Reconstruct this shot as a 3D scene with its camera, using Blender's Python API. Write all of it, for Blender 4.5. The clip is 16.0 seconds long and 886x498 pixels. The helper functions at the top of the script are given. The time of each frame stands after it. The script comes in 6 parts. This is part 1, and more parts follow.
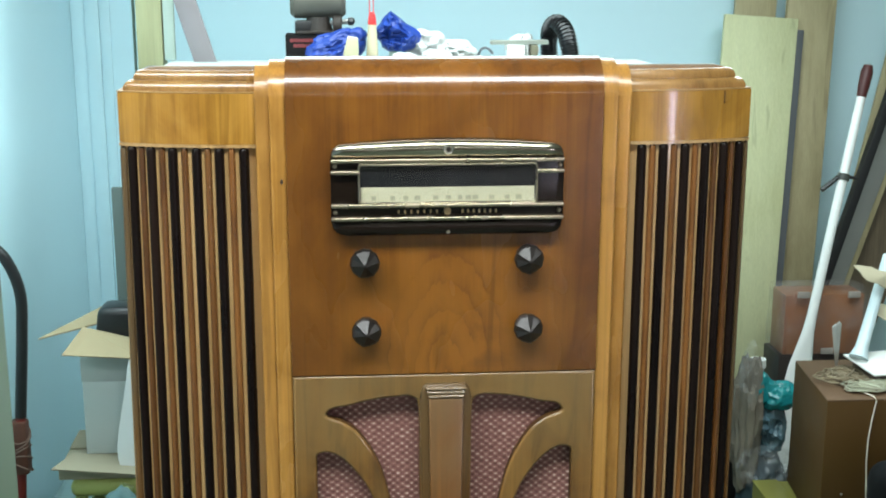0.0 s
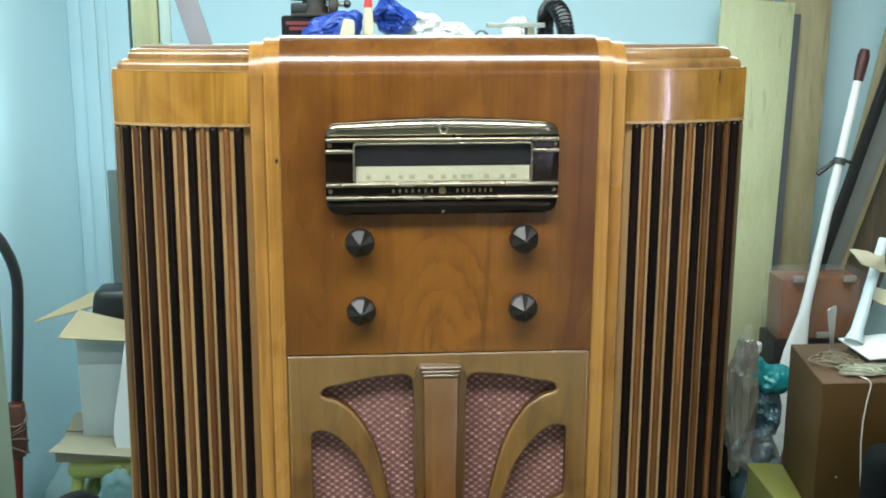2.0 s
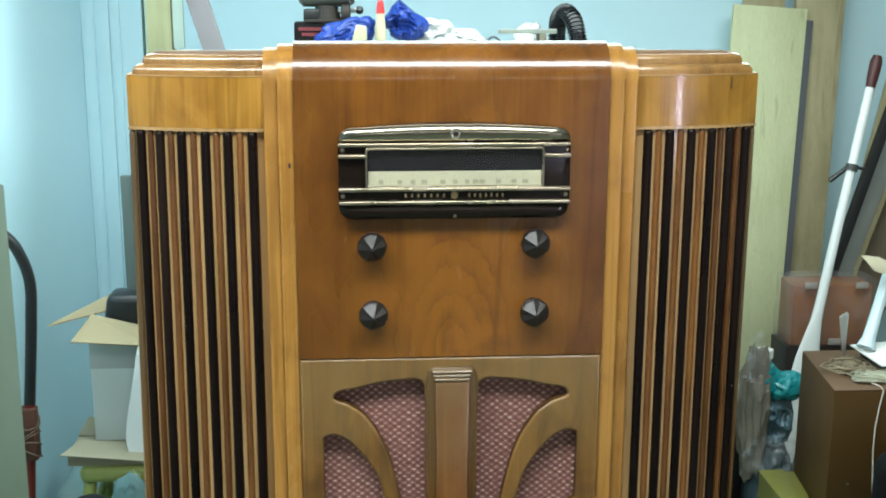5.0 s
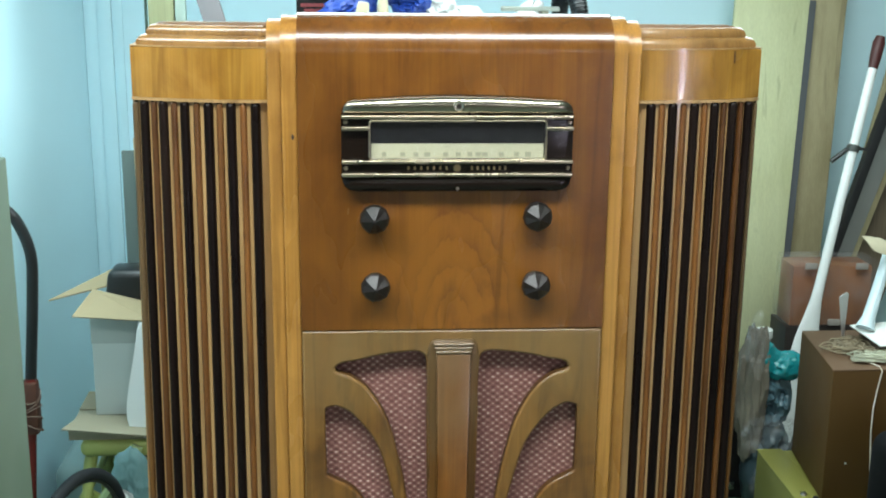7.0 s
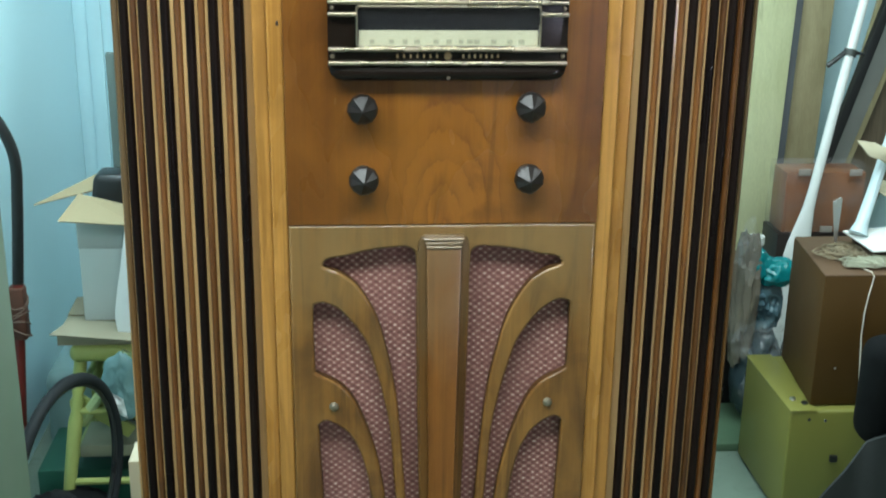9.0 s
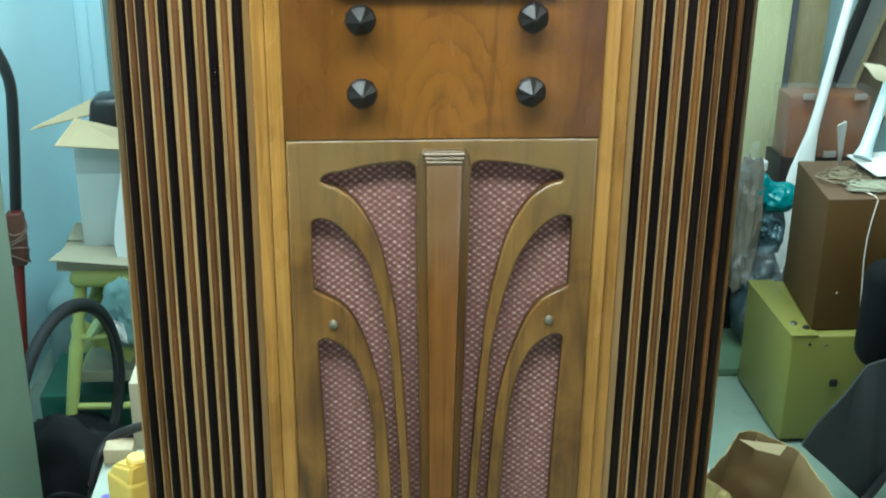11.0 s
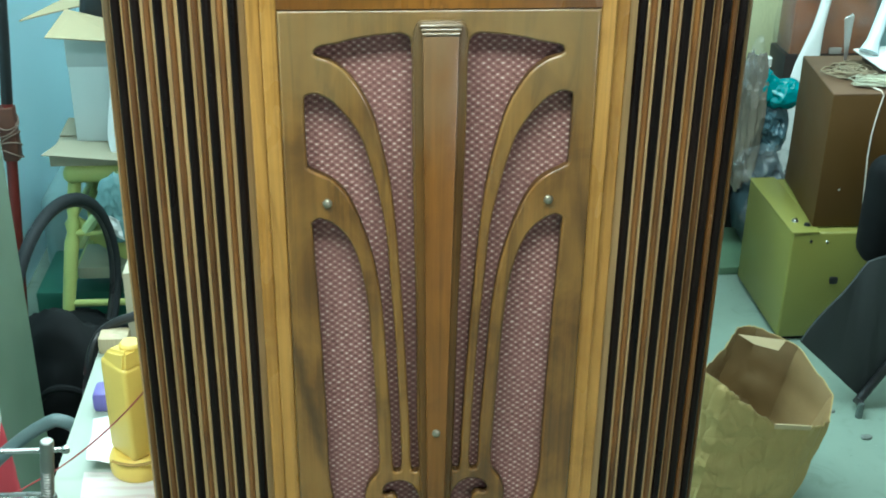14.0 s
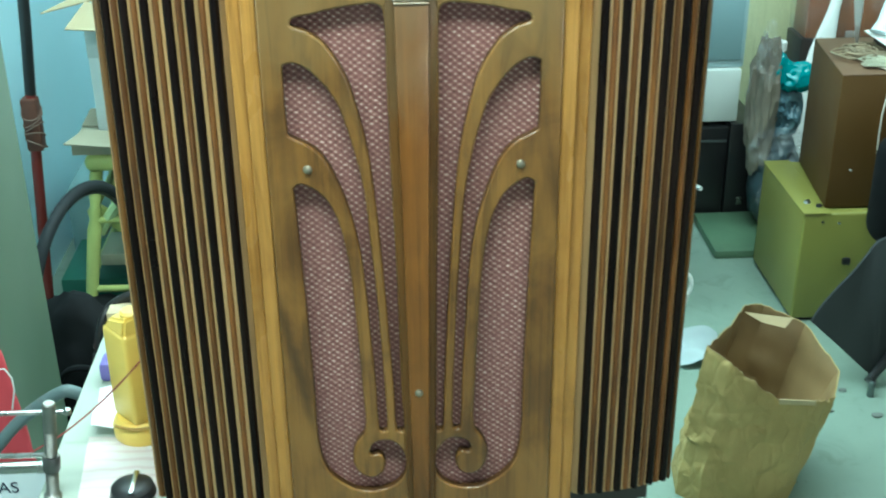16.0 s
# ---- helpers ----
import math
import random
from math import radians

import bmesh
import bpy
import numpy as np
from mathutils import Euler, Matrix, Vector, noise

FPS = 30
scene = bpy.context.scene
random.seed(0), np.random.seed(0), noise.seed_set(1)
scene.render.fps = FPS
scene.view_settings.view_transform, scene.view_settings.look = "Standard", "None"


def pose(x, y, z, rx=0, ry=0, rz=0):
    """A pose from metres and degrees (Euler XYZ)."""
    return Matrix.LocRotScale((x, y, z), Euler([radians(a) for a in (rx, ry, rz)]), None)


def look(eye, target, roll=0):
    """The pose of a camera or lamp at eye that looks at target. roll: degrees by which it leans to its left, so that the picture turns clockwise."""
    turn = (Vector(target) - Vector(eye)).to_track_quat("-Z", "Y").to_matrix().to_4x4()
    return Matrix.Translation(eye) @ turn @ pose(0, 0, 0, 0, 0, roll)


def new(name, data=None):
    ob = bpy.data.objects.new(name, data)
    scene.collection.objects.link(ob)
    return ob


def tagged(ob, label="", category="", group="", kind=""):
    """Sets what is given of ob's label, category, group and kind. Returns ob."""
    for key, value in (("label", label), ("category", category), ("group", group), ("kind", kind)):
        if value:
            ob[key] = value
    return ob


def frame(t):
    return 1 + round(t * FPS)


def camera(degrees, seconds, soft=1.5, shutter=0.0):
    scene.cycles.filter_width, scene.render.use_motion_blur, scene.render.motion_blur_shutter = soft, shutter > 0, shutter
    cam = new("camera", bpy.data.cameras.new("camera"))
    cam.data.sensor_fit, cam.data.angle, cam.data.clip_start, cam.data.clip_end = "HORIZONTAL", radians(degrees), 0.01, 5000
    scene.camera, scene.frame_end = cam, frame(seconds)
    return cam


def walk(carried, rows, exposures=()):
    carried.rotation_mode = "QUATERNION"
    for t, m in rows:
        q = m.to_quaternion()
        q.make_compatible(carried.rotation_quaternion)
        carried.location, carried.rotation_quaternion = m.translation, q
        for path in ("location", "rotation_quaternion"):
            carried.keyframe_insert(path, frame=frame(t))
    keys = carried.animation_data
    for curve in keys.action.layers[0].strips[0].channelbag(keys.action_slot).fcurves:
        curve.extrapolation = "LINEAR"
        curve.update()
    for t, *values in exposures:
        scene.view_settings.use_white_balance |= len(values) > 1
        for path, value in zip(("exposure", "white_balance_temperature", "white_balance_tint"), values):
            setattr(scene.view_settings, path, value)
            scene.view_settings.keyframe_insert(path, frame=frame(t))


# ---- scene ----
cam = camera(40.5, 16.0, soft=1.85, shutter=0.8)
PATH = [
    (0, (-0.108, -1.332, 1.207), (0.045, 0.611, 0.758), 0.1),
    (0.5, (-0.109, -1.327, 1.2), (0.048, 0.611, 0.732), 0.1),
    (1, (-0.109, -1.331, 1.197), (0.049, 0.601, 0.708), 0.3),
    (1.5, (-0.108, -1.331, 1.198), (0.044, 0.604, 0.718), 0.2),
    (2, (-0.106, -1.334, 1.2), (0.052, 0.603, 0.728), 0.2),
    (2.5, (-0.107, -1.332, 1.201), (0.036, 0.609, 0.74), 0.1),
    (3, (-0.108, -1.334, 1.201), (0.034, 0.608, 0.745), 0.3),
    (5.5, (-0.107, -1.341, 1.199), (0.032, 0.599, 0.732), 0.2),
    (6, (-0.109, -1.34, 1.195), (0.031, 0.598, 0.722), 0.4),
    (6.5, (-0.108, -1.343, 1.195), (0.034, 0.593, 0.713), 0.3),
    (7, (-0.11, -1.346, 1.192), (0.029, 0.587, 0.698), 0.6),
    (7.5, (-0.11, -1.342, 1.189), (0.028, 0.586, 0.675), 0.5),
    (8, (-0.111, -1.339, 1.183), (0.024, 0.582, 0.644), 0.6),
    (8.5, (-0.109, -1.326, 1.171), (0.043, 0.579, 0.581), 0.8),
    (11, (-0.105, -1.3, 1.138), (0.045, 0.551, 0.395), 0.7),
    (11.5, (-0.105, -1.296, 1.129), (0.05, 0.542, 0.355), 0.7),
    (12, (-0.106, -1.299, 1.122), (0.051, 0.53, 0.328), 0.9),
    (12.5, (-0.106, -1.297, 1.115), (0.046, 0.521, 0.295), 0.9),
    (13, (-0.105, -1.29, 1.107), (0.044, 0.517, 0.262), 0.8),
    (13.5, (-0.101, -1.282, 1.098), (0.048, 0.512, 0.227), 0.7),
    (14, (-0.1, -1.28, 1.092), (0.048, 0.508, 0.209), 0.8),
    (14.5, (-0.1, -1.281, 1.088), (0.052, 0.504, 0.198), 0.7),
    (15, (-0.094, -1.289, 1.087), (0.049, 0.494, 0.193), 0.0),
    (15.5, (-0.055, -1.306, 1.082), (0.021, 0.489, 0.202), -0.1),
    (16, (-0.029, -1.352, 1.078), (0.054, 0.439, 0.192), -0.6),
]
EXPOSURES = [(0.0, -0.37, 6400, 13), (5.5, -0.38, 6380, 12), (8.5, -0.34, 6200, 9), (11.0, -0.06, 5850, 0), (13.0, 0.08, 5780, -2), (16.0, 0.20, 5670, -7)]
walk(cam, [(t, look(eye, target, roll)) for t, eye, target, roll in PATH], EXPOSURES)

# ---- light ----
world = bpy.data.worlds.new("room_air")
scene.world = world
world.use_nodes = True
world.node_tree.nodes["Background"].inputs[0].default_value = (0.75, 0.9, 1.0, 1)
world.node_tree.nodes["Background"].inputs[1].default_value = 0.02


def area_lamp(name, x, y, z, length, depth, watts, colour=(0.93, 1.0, 0.96)):
    data = bpy.data.lights.new(name, "AREA")
    data.shape, data.size, data.size_y, data.energy, data.color = "RECTANGLE", length, depth, watts, colour
    ob = new(name, data)
    ob.matrix_basis = pose(x, y, z)
    return ob


area_lamp("tube_light", -0.42, -0.62, 1.86, 1.9, 0.30, 54)
area_lamp("tube_light", 0.2, -4.60, 1.86, 2.6, 0.09, 44)
# broad rear light added to brighten the back walls; no such panel is known
area_lamp("ceiling_panel_light", 0.25, 1.65, 1.87, 3.2, 1.2, 126, (0.84, 1.0, 0.98))
window_light = area_lamp("window_light", 3.26, -5.6, 0.5, 1.1, 0.6, 44, (0.88, 0.84, 1.0))
window_light.matrix_basis = pose(3.26, -5.6, 0.5, 0, 90, 0)

# ---- materials ----


class Mat:
    """A small builder for node materials."""

    def __init__(self, name, rough=0.5, metal=0.0):
        self.m = bpy.data.materials.new(name)
        self.m.use_nodes = True
        self.t = self.m.node_tree
        self.b = self.t.nodes["Principled BSDF"]
        self.b.inputs["Roughness"].default_value = rough
        self.b.inputs["Metallic"].default_value = metal
        self.co = self.t.nodes.new("ShaderNodeTexCoord").outputs["Object"]

    def node(self, kind, **inputs):
        n = self.t.nodes.new(kind)
        for key, value in inputs.items():
            s = n.inputs[key.replace("_", " ")]
            if hasattr(value, "is_linked"):
                self.t.links.new(value, s)
            else:
                s.default_value = value
        return n

    def link(self, a, b):
        self.t.links.new(a, b)

    def map(self, scale=(1, 1, 1), rot=(0, 0, 0), loc=(0, 0, 0), vec=None):
        n = self.node("ShaderNodeMapping", Vector=vec or self.co)
        n.inputs["Scale"].default_value = scale
        n.inputs["Rotation"].default_value = rot
        n.inputs["Location"].default_value = loc
        return n.outputs[0]

    def noise(self, vec, scale, detail=4.0, rough=0.55, distort=0.0):
        n = self.node("ShaderNodeTexNoise", Vector=vec, Scale=scale, Detail=detail, Roughness=rough, Distortion=distort)
        return n.outputs["Fac"]

    def ramp(self, fac, stops, ease=False):
        n = self.node("ShaderNodeValToRGB", Fac=fac)
        e = n.color_ramp.elements
        n.color_ramp.interpolation = "EASE" if ease else "LINEAR"
        while len(e) < len(stops):
            e.new(0.5)
        for el, (p, c) in zip(e, stops):
            el.position = p
            el.color = (*c, 1) if len(c) == 3 else c
        return n.outputs[0]

    def mix(self, fac, a, b, kind="MIX"):
        n = self.t.nodes.new("ShaderNodeMix")
        n.data_type, n.blend_type = "RGBA", kind
        for s, v in ((n.inputs[0], fac), (n.inputs[6], a), (n.inputs[7], b)):
            if hasattr(v, "is_linked"):
                self.t.links.new(v, s)
            else:
                s.default_value = v if isinstance(v, float) else (*v, 1)
        return n.outputs[2]

    def maths(self, op, a, b=0.0):
        n = self.t.nodes.new("ShaderNodeMath")
        n.operation = op
        for s, v in ((n.inputs[0], a), (n.inputs[1], b)):
            if hasattr(v, "is_linked"):
                self.t.links.new(v, s)
            else:
                s.default_value = v
        return n.outputs[0]

    def colour(self, c):
        s = self.b.inputs["Base Color"]
        if hasattr(c, "is_linked"):
            self.link(c, s)
        else:
            s.default_value = (*c, 1)
        return self

    def bump(self, height, strength=0.2, dist=0.002):
        n = self.node("ShaderNodeBump", Height=height, Strength=strength, Distance=dist)
        self.link(n.outputs[0], self.b.inputs["Normal"])
        return self

    def set(self, **kw):
        for k, v in kw.items():
            s = self.b.inputs[k.replace("_", " ")]
            if hasattr(v, "is_linked"):
                self.link(v, s)
            else:
                s.default_value = v
        return self


def plain(name, c, rough=0.5, metal=0.0, vary=0.12, scale=25.0, bump=0.06):
    """A surface of one colour with blotches, fine grain and uneven gloss."""
    m = Mat(name, rough, metal)
    big = m.noise(m.co, scale * 0.25, 3)
    fine = m.noise(m.co, scale * 6, 3)
    dark = tuple(v * (1 - vary) for v in c)
    light = tuple(min(1, v * (1 + vary)) for v in c)
    col = m.mix(big, dark, light)
    m.colour(col)
    m.link(m.ramp(big, [(0.3, (rough * 0.85,) * 3), (0.7, (min(1, rough * 1.15),) * 3)]), m.b.inputs["Roughness"])
    if bump:
        m.bump(fine, bump, 0.001)
    return m.m


def veneer(name, dark, mid, light, rough=0.22, along="z", grain=1.0, coat=0.3, seed=0.0, random_piece=0.0, figure=False, blotch=0.0, coat_rough=0.08, spec=0.7, streak=False, greyed_end=None, fibre=0.62):
    """Lacquered wood: broad bands of figure, streaked grain and fine pores along one axis."""
    m = Mat(name, rough)
    stretch = {"z": (26, 26, 1.3), "x": (1.3, 26, 26), "y": (26, 1.3, 26)}[along]
    fine = {"z": (420, 420, 9), "x": (9, 420, 420), "y": (420, 9, 420)}[along]
    vec = m.co
    if random_piece:
        rnd = m.node("ShaderNodeObjectInfo").outputs["Random"]
        add = m.t.nodes.new("ShaderNodeVectorMath")
        add.operation = "ADD"
        m.link(m.co, add.inputs[0])
        com = m.node("ShaderNodeCombineXYZ", X=m.maths("MULTIPLY", rnd, 17.0), Y=m.maths("MULTIPLY", rnd, 9.0), Z=m.maths("MULTIPLY", rnd, 31.0))
        m.link(com.outputs[0], add.inputs[1])
        vec = add.outputs[0]
    bands = m.noise(m.map(stretch, loc=(seed, seed, seed), vec=vec), 1.0 * grain, 4, 0.5, 0.8)
    pores = m.noise(m.map(fine, vec=vec), 1.0, 2, 0.6)
    broad = m.noise(m.map((6, 6, 2.2), loc=(seed + 4, 0, seed), vec=vec), 1.5, 3)
    col = m.ramp(bands, [(0.22, dark), (0.5, mid), (0.8, light)])
    col = m.mix(m.ramp(pores, [(0.40, (0.3, 0.3, 0.3)), (0.60, (0, 0, 0))]), col, tuple(v * 0.7 for v in dark))
    thread = m.noise(m.map({"z": (150, 150, 2.4), "x": (2.4, 150, 150), "y": (150, 2.4, 150)}[along], loc=(seed, 2, 0), vec=vec), 1.0, 3, 0.6, 0.4)
    col = m.mix(m.ramp(thread, [(0.34, (fibre,) * 3), (0.52, (0, 0, 0))]), col, tuple(v * 0.55 for v in dark))
    col = m.mix(m.ramp(broad, [(0.35, (0.0, 0.0, 0.0)), (0.7, (0.5, 0.5, 0.5))]), col, light)
    col = m.mix(m.ramp(broad, [(0.25, (0.6, 0.6, 0.6)), (0.48, (0, 0, 0))]), col, dark)
    swirl = m.noise(m.map((9, 9, 1.1), loc=(seed * 3, 1, 2), vec=vec), 1.0, 3, 0.5, 2.2)
    col = m.mix(m.ramp(swirl, [(0.60, (0, 0, 0)), (0.68, (0.55, 0.55, 0.55)), (0.74, (0.1, 0.1, 0.1))]), col, tuple(v * 0.62 for v in dark))
    if figure:
        # feathered open arches of a crotch cut below the dial, glowing orange in the middle
        sep = m.node("ShaderNodeSeparateXYZ", Vector=m.co)
        wob = m.noise(m.map((15, 15, 9)), 1.0, 3, 0.5, 1.0)
        wisp = m.noise(m.map((75, 75, 22)), 1.0, 4, 0.6, 1.2)
        x1 = m.maths("ADD", m.maths("MULTIPLY", sep.outputs["X"], 2.0), m.maths("MULTIPLY", m.maths("SUBTRACT", wob, 0.5), 0.035))
        x2 = m.maths("POWER", m.maths("ABSOLUTE", x1), 2.0)
        up = m.maths("MAXIMUM", m.maths("SUBTRACT", sep.outputs["Z"], 0.762), 0.0)
        e = m.maths("SQRT", m.maths("ADD", x2, m.maths("POWER", up, 2.0)))
        ew = m.maths("ADD", e, m.maths("MULTIPLY", m.maths("SUBTRACT", wisp, 0.5), 0.030))
        saw = m.maths("FRACT", m.maths("MULTIPLY", ew, 31.0))
        mask = m.ramp(e, [(0.125, (1, 1, 1)), (0.165, (0, 0, 0))], True)
        glow = m.ramp(m.maths("ADD", e, m.maths("MULTIPLY", wob, 0.08)), [(0.06, (1, 1, 1)), (0.27, (0, 0, 0))], True)
        col = m.mix(m.maths("MULTIPLY", glow, 0.8), col, (0.30, 0.112, 0.013))
        # darker red-brown towards both side edges
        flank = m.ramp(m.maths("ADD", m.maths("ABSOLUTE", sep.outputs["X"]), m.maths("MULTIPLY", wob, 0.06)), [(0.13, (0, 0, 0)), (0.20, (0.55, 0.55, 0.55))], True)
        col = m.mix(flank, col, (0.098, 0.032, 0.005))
        streak = m.maths("MULTIPLY", m.ramp(saw, [(0.0, (0.1, 0.1, 0.1)), (0.05, (1, 1, 1)), (0.16, (0.55, 0.55, 0.55)), (0.6, (0, 0, 0))]), m.ramp(wob, [(0.36, (0.12, 0.12, 0.12)), (0.58, (0.85, 0.85, 0.85))]))
        col = m.mix(m.maths("MULTIPLY", mask, streak), col, (0.115, 0.035, 0.005))
    if blotch:
        # worn lacquer: pale rubbed patches, dark stains and slanting dark streaks
        worn = m.noise(m.map((13, 13, 8), loc=(3, 1, seed)), 1.0, 5, 0.62, 0.6)
        col = m.mix(m.ramp(worn, [(0.45, (0, 0, 0)), (0.72, (blotch,) * 3)]), col, light)
        col = m.mix(m.ramp(worn, [(0.26, (blotch,) * 3), (0.46, (0, 0, 0))]), col, tuple(v * 0.55 for v in dark))
        slant = m.noise(m.map((22, 22, 2.6), rot=(0, radians(9), 0), loc=(seed, 0, 5)), 1.0, 3, 0.5, 1.6)
        col = m.mix(m.ramp(slant, [(0.56, (0, 0, 0)), (0.66, (0.75 * blotch,) * 3), (0.76, (0, 0, 0))]), col, tuple(v * 0.45 for v in dark))
    if streak:
        # a dark slanting flame in the lower part of the panel
        sep = m.node("ShaderNodeSeparateXYZ", Vector=m.co)
        bend = m.noise(m.map((14, 14, 7)), 1.0, 3, 0.5, 0.5)
        off = m.maths("ADD", m.maths("ADD", sep.outputs["X"], m.maths("MULTIPLY", sep.outputs["Z"], 0.19)), m.maths("MULTIPLY", bend, 0.03))
        line = m.ramp(m.maths("ABSOLUTE", m.maths("ADD", off, 0.100)), [(0.0, (0.7, 0.7, 0.7)), (0.012, (0, 0, 0))], True)
        where = m.ramp(sep.outputs["Z"], [(0.10, (0, 0, 0)), (0.2, (1, 1, 1)), (0.36, (1, 1, 1)), (0.45, (0, 0, 0))], True)
        col = m.mix(m.maths("MULTIPLY", line, where), col, tuple(v * 0.35 for v in dark))
    if greyed_end:
        # greyer towards the upper end, in cloudy patches
        low, high, end_tone = greyed_end
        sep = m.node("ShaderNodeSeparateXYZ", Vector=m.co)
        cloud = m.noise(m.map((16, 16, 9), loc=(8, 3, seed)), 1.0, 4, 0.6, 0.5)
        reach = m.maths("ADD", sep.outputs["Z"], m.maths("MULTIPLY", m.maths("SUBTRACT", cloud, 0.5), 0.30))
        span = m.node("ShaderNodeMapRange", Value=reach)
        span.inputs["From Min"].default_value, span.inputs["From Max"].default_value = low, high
        col = m.mix(m.maths("MULTIPLY", span.outputs[0], 0.72), col, end_tone)
    if random_piece:
        h = m.node("ShaderNodeHueSaturation", Color=col, Value=m.maths("ADD", m.maths("MULTIPLY", rnd, random_piece), 1 - random_piece / 2))
        col = h.outputs[0]
    m.colour(col)
    m.link(m.ramp(broad, [(0.3, (rough * 0.8,) * 3), (0.7, (rough * 1.3,) * 3)]), m.b.inputs["Roughness"])
    m.set(Coat_Weight=coat, Coat_Roughness=coat_rough, Specular_IOR_Level=spec)
    m.bump(m.mix(0.5, bands, pores), 0.05, 0.0005)
    if figure:
        # old lacquer that has sunk unevenly
        wave = m.node("ShaderNodeBump", Height=m.noise(m.map((11, 11, 16), loc=(2, 5, 1)), 1.0, 2), Strength=0.10, Distance=0.002)
        m.link(wave.outputs[0], m.b.inputs["Normal"].links[0].from_node.inputs["Normal"])
        m.link(wave.outputs[0], m.b.inputs["Coat Normal"])
    return m.m


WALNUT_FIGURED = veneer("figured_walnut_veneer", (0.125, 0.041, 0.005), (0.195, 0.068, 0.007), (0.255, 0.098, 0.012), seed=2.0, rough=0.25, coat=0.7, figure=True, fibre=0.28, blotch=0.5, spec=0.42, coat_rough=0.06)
AMBER = veneer("amber_maple", (0.30, 0.132, 0.015), (0.42, 0.203, 0.027), (0.52, 0.272, 0.049), seed=5.0, rough=0.24, blotch=0.55, coat=0.6, coat_rough=0.05, spec=0.5)
TAN = veneer("tan_maple_strip", (0.32, 0.139, 0.023), (0.425, 0.199, 0.036), (0.51, 0.264, 0.060), seed=11.0, rough=0.28, random_piece=0.15, blotch=0.5, spec=0.5)
MOULD = veneer("polished_tan_moulding", (0.22, 0.104, 0.024), (0.31, 0.158, 0.040), (0.39, 0.215, 0.065), seed=17.0, rough=0.30, coat=0.8, blotch=0.45, coat_rough=0.08)
TAN_GROUND = veneer("pale_maple_ground", (0.37, 0.208, 0.074), (0.465, 0.278, 0.108), (0.54, 0.345, 0.148), seed=21.0, rough=0.35)
RUST = veneer("red_brown_strip", (0.085, 0.030, 0.006), (0.155, 0.057, 0.011), (0.23, 0.092, 0.020), seed=3.0, rough=0.34, random_piece=0.7, blotch=0.6, spec=0.45)
OLIVE = veneer("bronzed_walnut", (0.115, 0.046, 0.008), (0.205, 0.088, 0.015), (0.30, 0.148, 0.030), seed=14.0, rough=0.34, coat=0.9, blotch=0.75, coat_rough=0.08, spec=0.4, streak=True, greyed_end=(0.56, 0.78, (0.225, 0.145, 0.055)))
POST = veneer("red_brown_post_veneer", (0.13, 0.046, 0.007), (0.21, 0.077, 0.011), (0.285, 0.113, 0.018), seed=27.0, rough=0.36, coat=0.35, blotch=0.45, coat_rough=0.18, spec=0.4, greyed_end=(0.55, 0.72, (0.20, 0.125, 0.062)))
DARK_POST = veneer("dark_stained_post", (0.085, 0.034, 0.006), (0.13, 0.054, 0.009), (0.18, 0.080, 0.015), seed=33.0, rough=0.4, coat=0.25, blotch=0.4, coat_rough=0.2, spec=0.35, greyed_end=(0.56, 0.72, (0.13, 0.088, 0.042)))
REED = veneer("pale_reed_wood", (0.15, 0.095, 0.045), (0.21, 0.14, 0.075), (0.27, 0.195, 0.115), seed=9.0, along="x", rough=0.2, coat=1.0)
EBONY = veneer("worn_black_lacquer", (0.0040, 0.0026, 0.0024), (0.0058, 0.0036, 0.0032), (0.017, 0.009, 0.006), seed=45.0, rough=0.30, coat=0.0, spec=0.15, random_piece=0.3, blotch=0.4)
BAKELITE = plain("dark_bakelite", (0.017, 0.0135, 0.012), 0.34, vary=0.4, scale=90, bump=0.03)
WALL = plain("pale_blue_wall_paint", (0.60, 0.81, 0.88), 0.6, vary=0.06, scale=6, bump=0.1)
TRIM = plain("pale_trim_paint", (0.57, 0.78, 0.85), 0.4, vary=0.06, scale=12)


def floor_material():
    """Worn painted concrete: broad stains, scuffs, dark specks and pale chips."""
    m = Mat("grey_green_floor", 0.5)
    broad = m.noise(m.co, 2.3, 4, 0.6)
    stain = m.noise(m.co, 9.0, 5, 0.65, 0.6)
    speck = m.noise(m.co, 60.0, 3, 0.6)
    col = m.mix(broad, (0.165, 0.225, 0.180), (0.245, 0.315, 0.255))
    col = m.mix(m.ramp(stain, [(0.56, (0, 0, 0)), (0.72, (0.55, 0.55, 0.55))]), col, (0.13, 0.165, 0.125))
    col = m.mix(m.ramp(speck, [(0.68, (0, 0, 0)), (0.74, (0.8, 0.8, 0.8))]), col, (0.09, 0.11, 0.085))
    col = m.mix(m.ramp(speck, [(0.24, (0.6, 0.6, 0.6)), (0.30, (0, 0, 0))]), col, (0.36, 0.42, 0.36))
    m.colour(col)
    m.link(m.ramp(stain, [(0.3, (0.38,) * 3), (0.7, (0.62,) * 3)]), m.b.inputs["Roughness"])
    m.bump(m.mix(0.5, stain, speck), 0.15, 0.002)
    return m.m


